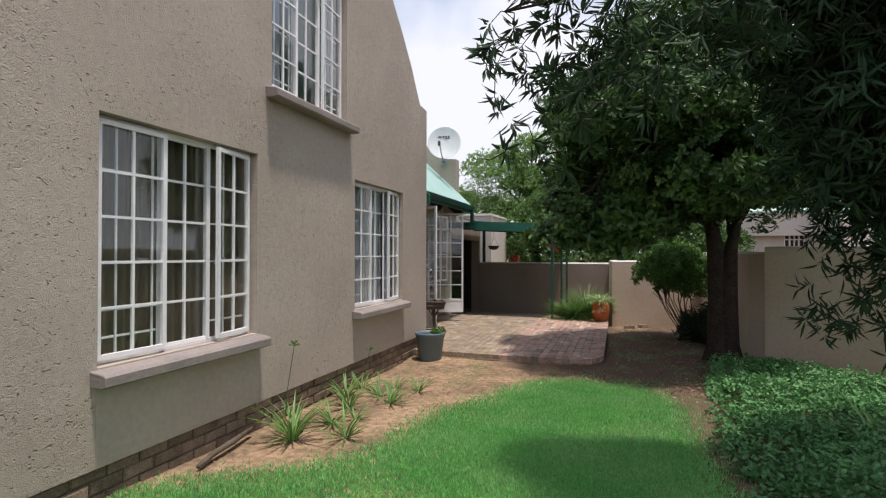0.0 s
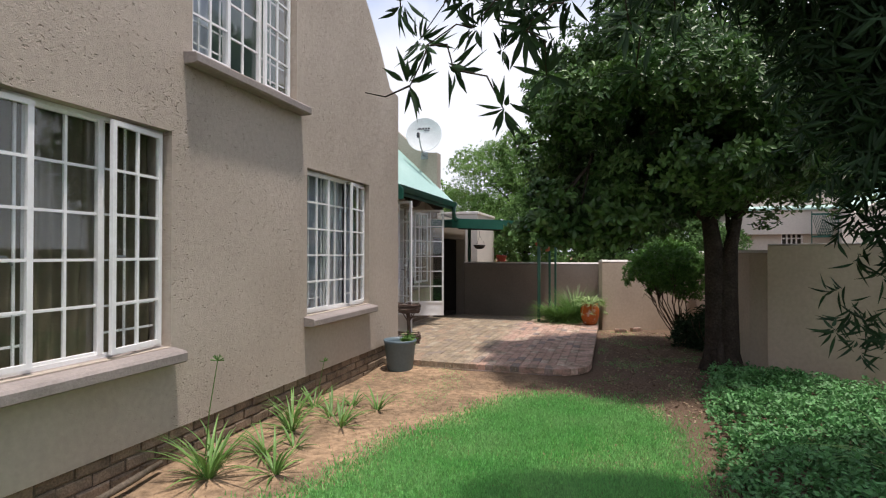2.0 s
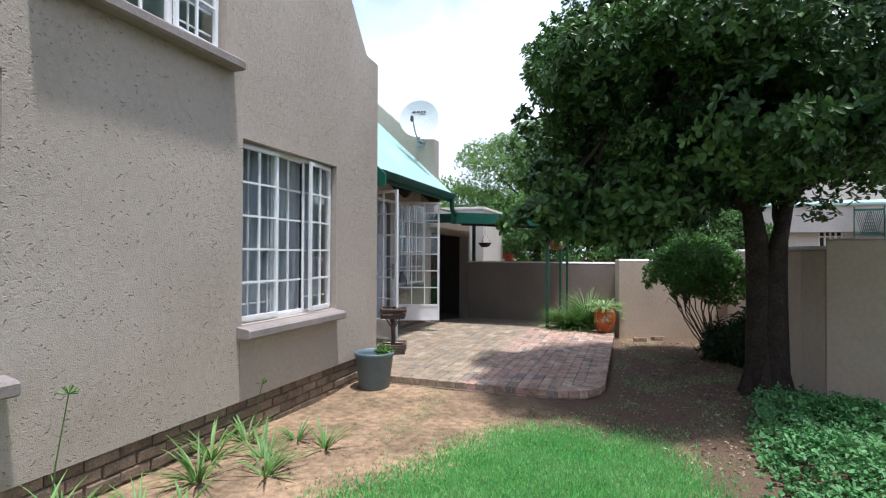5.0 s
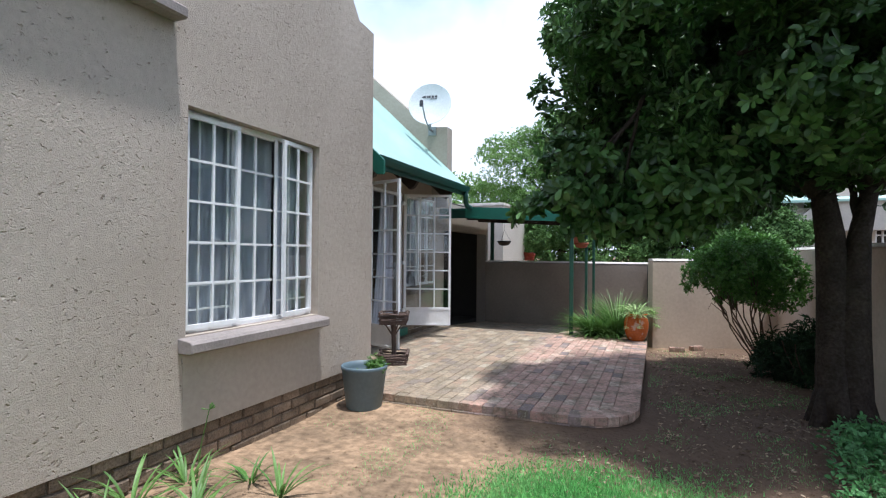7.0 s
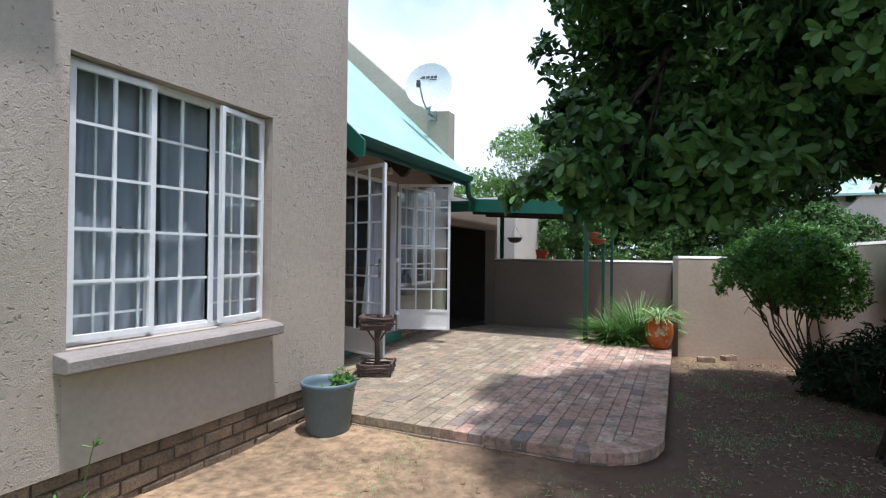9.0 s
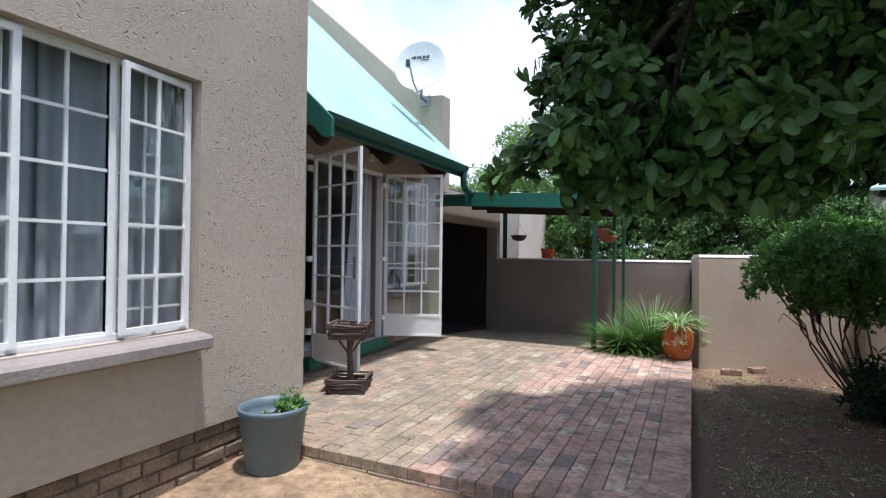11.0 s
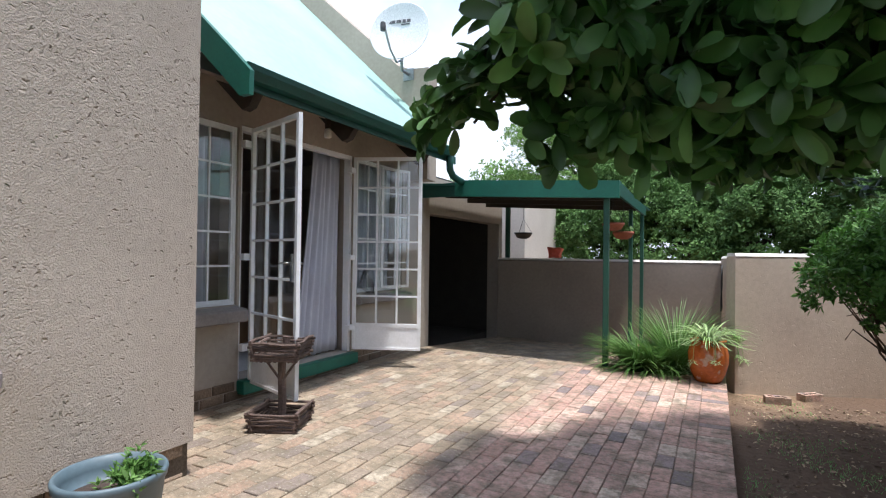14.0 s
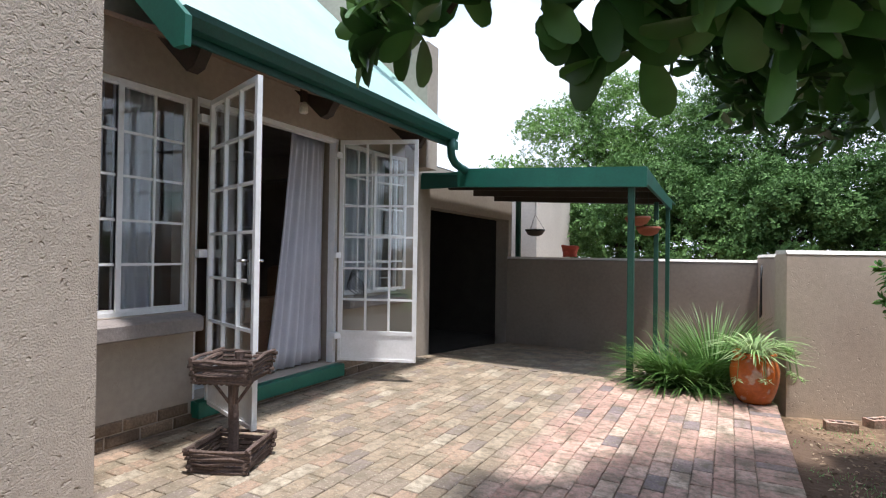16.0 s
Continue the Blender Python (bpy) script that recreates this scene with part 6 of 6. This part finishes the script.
    # crusts of dirt a few centimetres wide, then pale lichen flecks
    for scale, lo, hi, most, colour in ((24, 0.46, 0.64, 0.60, (0.19, 0.155, 0.11, 1)), (48, 0.58, 0.68, 0.55, (0.52, 0.46, 0.36, 1)), (90, 0.55, 0.66, 0.45, (0.15, 0.12, 0.09, 1))):
        spot, some, over = n.new("ShaderNodeTexNoise"), n.new("ShaderNodeMapRange"), n.new("ShaderNodeMix")
        spot.inputs["Scale"].default_value, spot.inputs["Detail"].default_value = scale, 6
        some.inputs["From Min"].default_value, some.inputs["From Max"].default_value, some.inputs["To Max"].default_value = lo, hi, most
        over.data_type = "RGBA"
        over.inputs["B"].default_value = colour
        l.new(geo.outputs["Position"], spot.inputs["Vector"]), l.new(spot.outputs[0], some.inputs["Value"])
        l.new(some.outputs[0], over.inputs["Factor"]), l.new(last, over.inputs["A"])
        last = over.outputs["Result"]
    l.new(last, bsdf.inputs["Base Color"])
    return m


M_PAVER = paving_material()


def brick_mesh(name, a, b, c, material, bev=0.006, seed=0):
    """One worn brick, centred, a x b x c, with chamfered edges."""
    r = random.Random(seed)
    bm = bmesh.new()
    xs, ys = (-a / 2, -a / 2 + bev, a / 2 - bev, a / 2), (-b / 2, -b / 2 + bev, b / 2 - bev, b / 2)
    top = [bm.verts.new((x + r.uniform(-0.002, 0.002), y + r.uniform(-0.002, 0.002), c / 2)) for x, y in ((xs[1], ys[1]), (xs[2], ys[1]), (xs[2], ys[2]), (xs[1], ys[2]))]
    rim = [bm.verts.new((x + r.uniform(-0.002, 0.002), y + r.uniform(-0.002, 0.002), c / 2 - bev)) for x, y in ((xs[0], ys[0]), (xs[3], ys[0]), (xs[3], ys[3]), (xs[0], ys[3]))]
    low = [bm.verts.new((x, y, -c / 2)) for x, y in ((xs[0], ys[0]), (xs[3], ys[0]), (xs[3], ys[3]), (xs[0], ys[3]))]
    bm.faces.new(top), bm.faces.new(low[::-1])
    for i in range(4):
        j = (i + 1) % 4
        bm.faces.new((rim[i], rim[j], top[j], top[i])), bm.faces.new((low[i], low[j], rim[j], rim[i]))
    me = bpy.data.meshes.new(name)
    bm.to_mesh(me)
    bm.free()
    me.materials.append(material)
    return me


# plinth: face bricks standing on the wall's outer face
PL = [brick_mesh("brick", 0.222, 0.075, 0.05, M_PLINTH, 0.009, s) for s in range(4)]
turn_face = Matrix(((0, 0, 1, 0), (1, 0, 0, 0), (0, 1, 0, 0), (0, 0, 0, 1)))  # length along y, height up, face to +x
for row in range(5):
    z = 0.150 - row * 0.086
    for i in range(28):
        y = 1.62 + i * 0.234 + (0.117 if row % 2 else 0)
        if y > Y_CORNER - 0.11 or z < ground_z(WX, y) - 0.06:
            continue
        ob = new("brick", PL[random.randrange(4)])
        ob.parent = plinth
        ob.matrix_basis = Matrix.Translation((WX - 0.045 + random.uniform(-0.009, 0.006), y + random.uniform(-0.005, 0.005), z + random.uniform(-0.003, 0.003))) @ Matrix.Rotation(radians(random.uniform(-1.3, 1.3)), 4, "X") @ Matrix.Rotation(radians(random.uniform(-1.5, 1.5)), 4, "Z") @ turn_face
# low wing's plinth
for row in range(2):
    z = 0.125 - row * 0.086
    for i in range(18):
        y = Y_CORNER + 0.13 + i * 0.234 + (0.117 if row % 2 else 0)
        if DOOR[0] - 0.12 < y < DOOR[1] + 0.08 and row == 0 or y > 12.65:
            continue
        ob = new("brick", PL[random.randrange(4)])
        ob.parent = wall_low
        ob.matrix_basis = Matrix.Translation((BX - 0.012 + random.uniform(-0.003, 0.003), y, z)) @ turn_face

# terrace: running bond along y, with a header course along the open edges
PAV = [brick_mesh("brick", 0.1085, 0.2195, 0.07, M_PAVER, 0.0045, 40 + s) for s in range(6)]


def in_terrace(x, y, d):
    if x > PX1 - d or y < PY0 + d:
        return False
    cx, cy, r = PX1 - 0.55, PY0 + 0.55, 0.55
    return not (x > cx and y < cy and math.hypot(x - cx, y - cy) > r - d)


rest = []
laid = 0


def lay(m, near):
    global laid
    if near and laid < 300:
        ob = new("brick", PAV[random.randrange(6)])
        ob.parent = terrace
        ob.matrix_basis = m
        laid += 1
    else:
        rest.append((m, random.randrange(6)))


def settle(x, y, base=0.0):
    return base - 0.035 + 0.006 * noise.noise((x * 1.1, y * 1.1, 3.3)) + random.uniform(-0.002, 0.002)


edge_pts = []
for a in range(4, 90, 12):
    edge_pts.append((PX1 - 0.55 + 0.445 * math.sin(radians(a)), PY0 + 0.55 - 0.445 * math.cos(radians(a)), a))
y = PY0 + 0.62
while y < PY1 - 0.03:
    edge_pts.append((PX1 - 0.108, y, 90))
    y += 0.1125
for x, y, a in edge_pts:
    lay(pose(x, y, settle(x, y), random.uniform(-0.8, 0.8), random.uniform(-0.8, 0.8), a + random.uniform(-1, 1)), True)
cols = int((PX1 - 0.22 - PX0) / 0.113)
pieces = []
for c_ in range(cols):
    x = PX1 - 0.22 - 0.0565 - c_ * 0.113
    front = PY0
    if x + 0.05 > PX1 - 0.55:
        front = PY0 + 0.55 - math.sqrt(max(0.0, 0.36 ** 2 - (x + 0.03 - PX1 + 0.55) ** 2))
    y = front + 0.004
    if c_ % 2:
        if not (x < WX + 0.03 and y < Y_CORNER + 0.02):
            pieces.append((x, y + 0.054, 0.49))
        y += 0.1125
    while y < PY1 - 0.10:
        if not (x < WX + 0.03 and y < Y_CORNER + 0.02):
            pieces.append((x, y + 0.11, 1.0))
        y += 0.2245
    if y < PY1 - 0.04:
        pieces.append((x, y + 0.05, 0.45))
for x, y, part_ in pieces:
    lay(pose(x, y, settle(x, y), random.uniform(-0.8, 0.8), random.uniform(-0.8, 0.8), random.uniform(-1.2, 1.2)) @ Matrix.Diagonal((1, part_, 1, 1)), y < 9.9)
slope = math.degrees(math.atan2(-0.25, 3.168))
for c_ in range(23):
    x = -1.46 - c_ * 0.113
    y = PY1 + 0.11 + (0.112 if c_ % 2 else 0.0)
    while y < 15.35:
        rest.append((pose(x, y, settle(x, y, (y - 12.28) * -0.0789), slope, 0, random.uniform(-1.2, 1.2)), random.randrange(6)))
        y += 0.2245
verts, faces = [], []
for m, k in rest:
    i0 = len(verts)
    verts += [tuple(m @ v.co) for v in PAV[k].vertices]
    faces += [tuple(i0 + i for i in p.vertices) for p in PAV[k].polygons]
far = link_mesh("brick_paving", verts, faces, M_PAVER, terrace)
far["kind"] = "stuff"
# riser course under the terrace's front edge
RIS = [brick_mesh("brick", 0.215, 0.075, 0.05, M_PAVER, 0.006, 80 + s) for s in range(3)]
for i in range(9):
    x = -2.62 + i * 0.2204
    ob = new("brick", RIS[i % 3])
    ob.parent = terrace
    ob.matrix_basis = Matrix.Translation((x, PY0 + 0.022, -0.112)) @ Matrix.Rotation(radians(90), 4, "X")
for a in (12, 34, 56, 78):
    ob = new("brick", RIS[a % 3])
    ob.parent = terrace
    ob.matrix_basis = Matrix.Translation((PX1 - 0.55 + 0.516 * math.sin(radians(a)), PY0 + 0.55 - 0.516 * math.cos(radians(a)), -0.112)) @ Matrix.Rotation(radians(a), 4, "Z") @ Matrix.Rotation(radians(90), 4, "X")
for i in range(17):
    ob = new("brick", RIS[i % 3])
    ob.parent = terrace
    ob.matrix_basis = Matrix.Translation((PX1 - 0.034, PY0 + 0.68 + i * 0.228, -0.112)) @ Matrix.Rotation(radians(90), 4, "Z") @ Matrix.Rotation(radians(90), 4, "X")


# loose perforated bricks on the soil
def loose_brick(x, y, turn):
    bm = bmesh.new()
    xs = [-0.11, -0.085, -0.035, -0.025, 0.025, 0.035, 0.085, 0.11]
    for i in range(7):
        hole = i in (1, 3, 5)
        if hole:
            box(bm, xs[i], xs[i + 1], -0.052, -0.022, -0.036, 0.036), box(bm, xs[i], xs[i + 1], 0.022, 0.052, -0.036, 0.036)
        else:
            box(bm, xs[i], xs[i + 1], -0.052, 0.052, -0.036, 0.036)
    ob = tagged(part("loose_brick", bm, M_PAVER), "loose perforated clay brick lying on soil", "brick", "loose bricks")
    ob.matrix_world = pose(x, y, ground_z(x, y) + 0.036, 0, 0, turn)


loose_brick(0.24, 12.18, 8)
loose_brick(0.55, 12.50, 40)
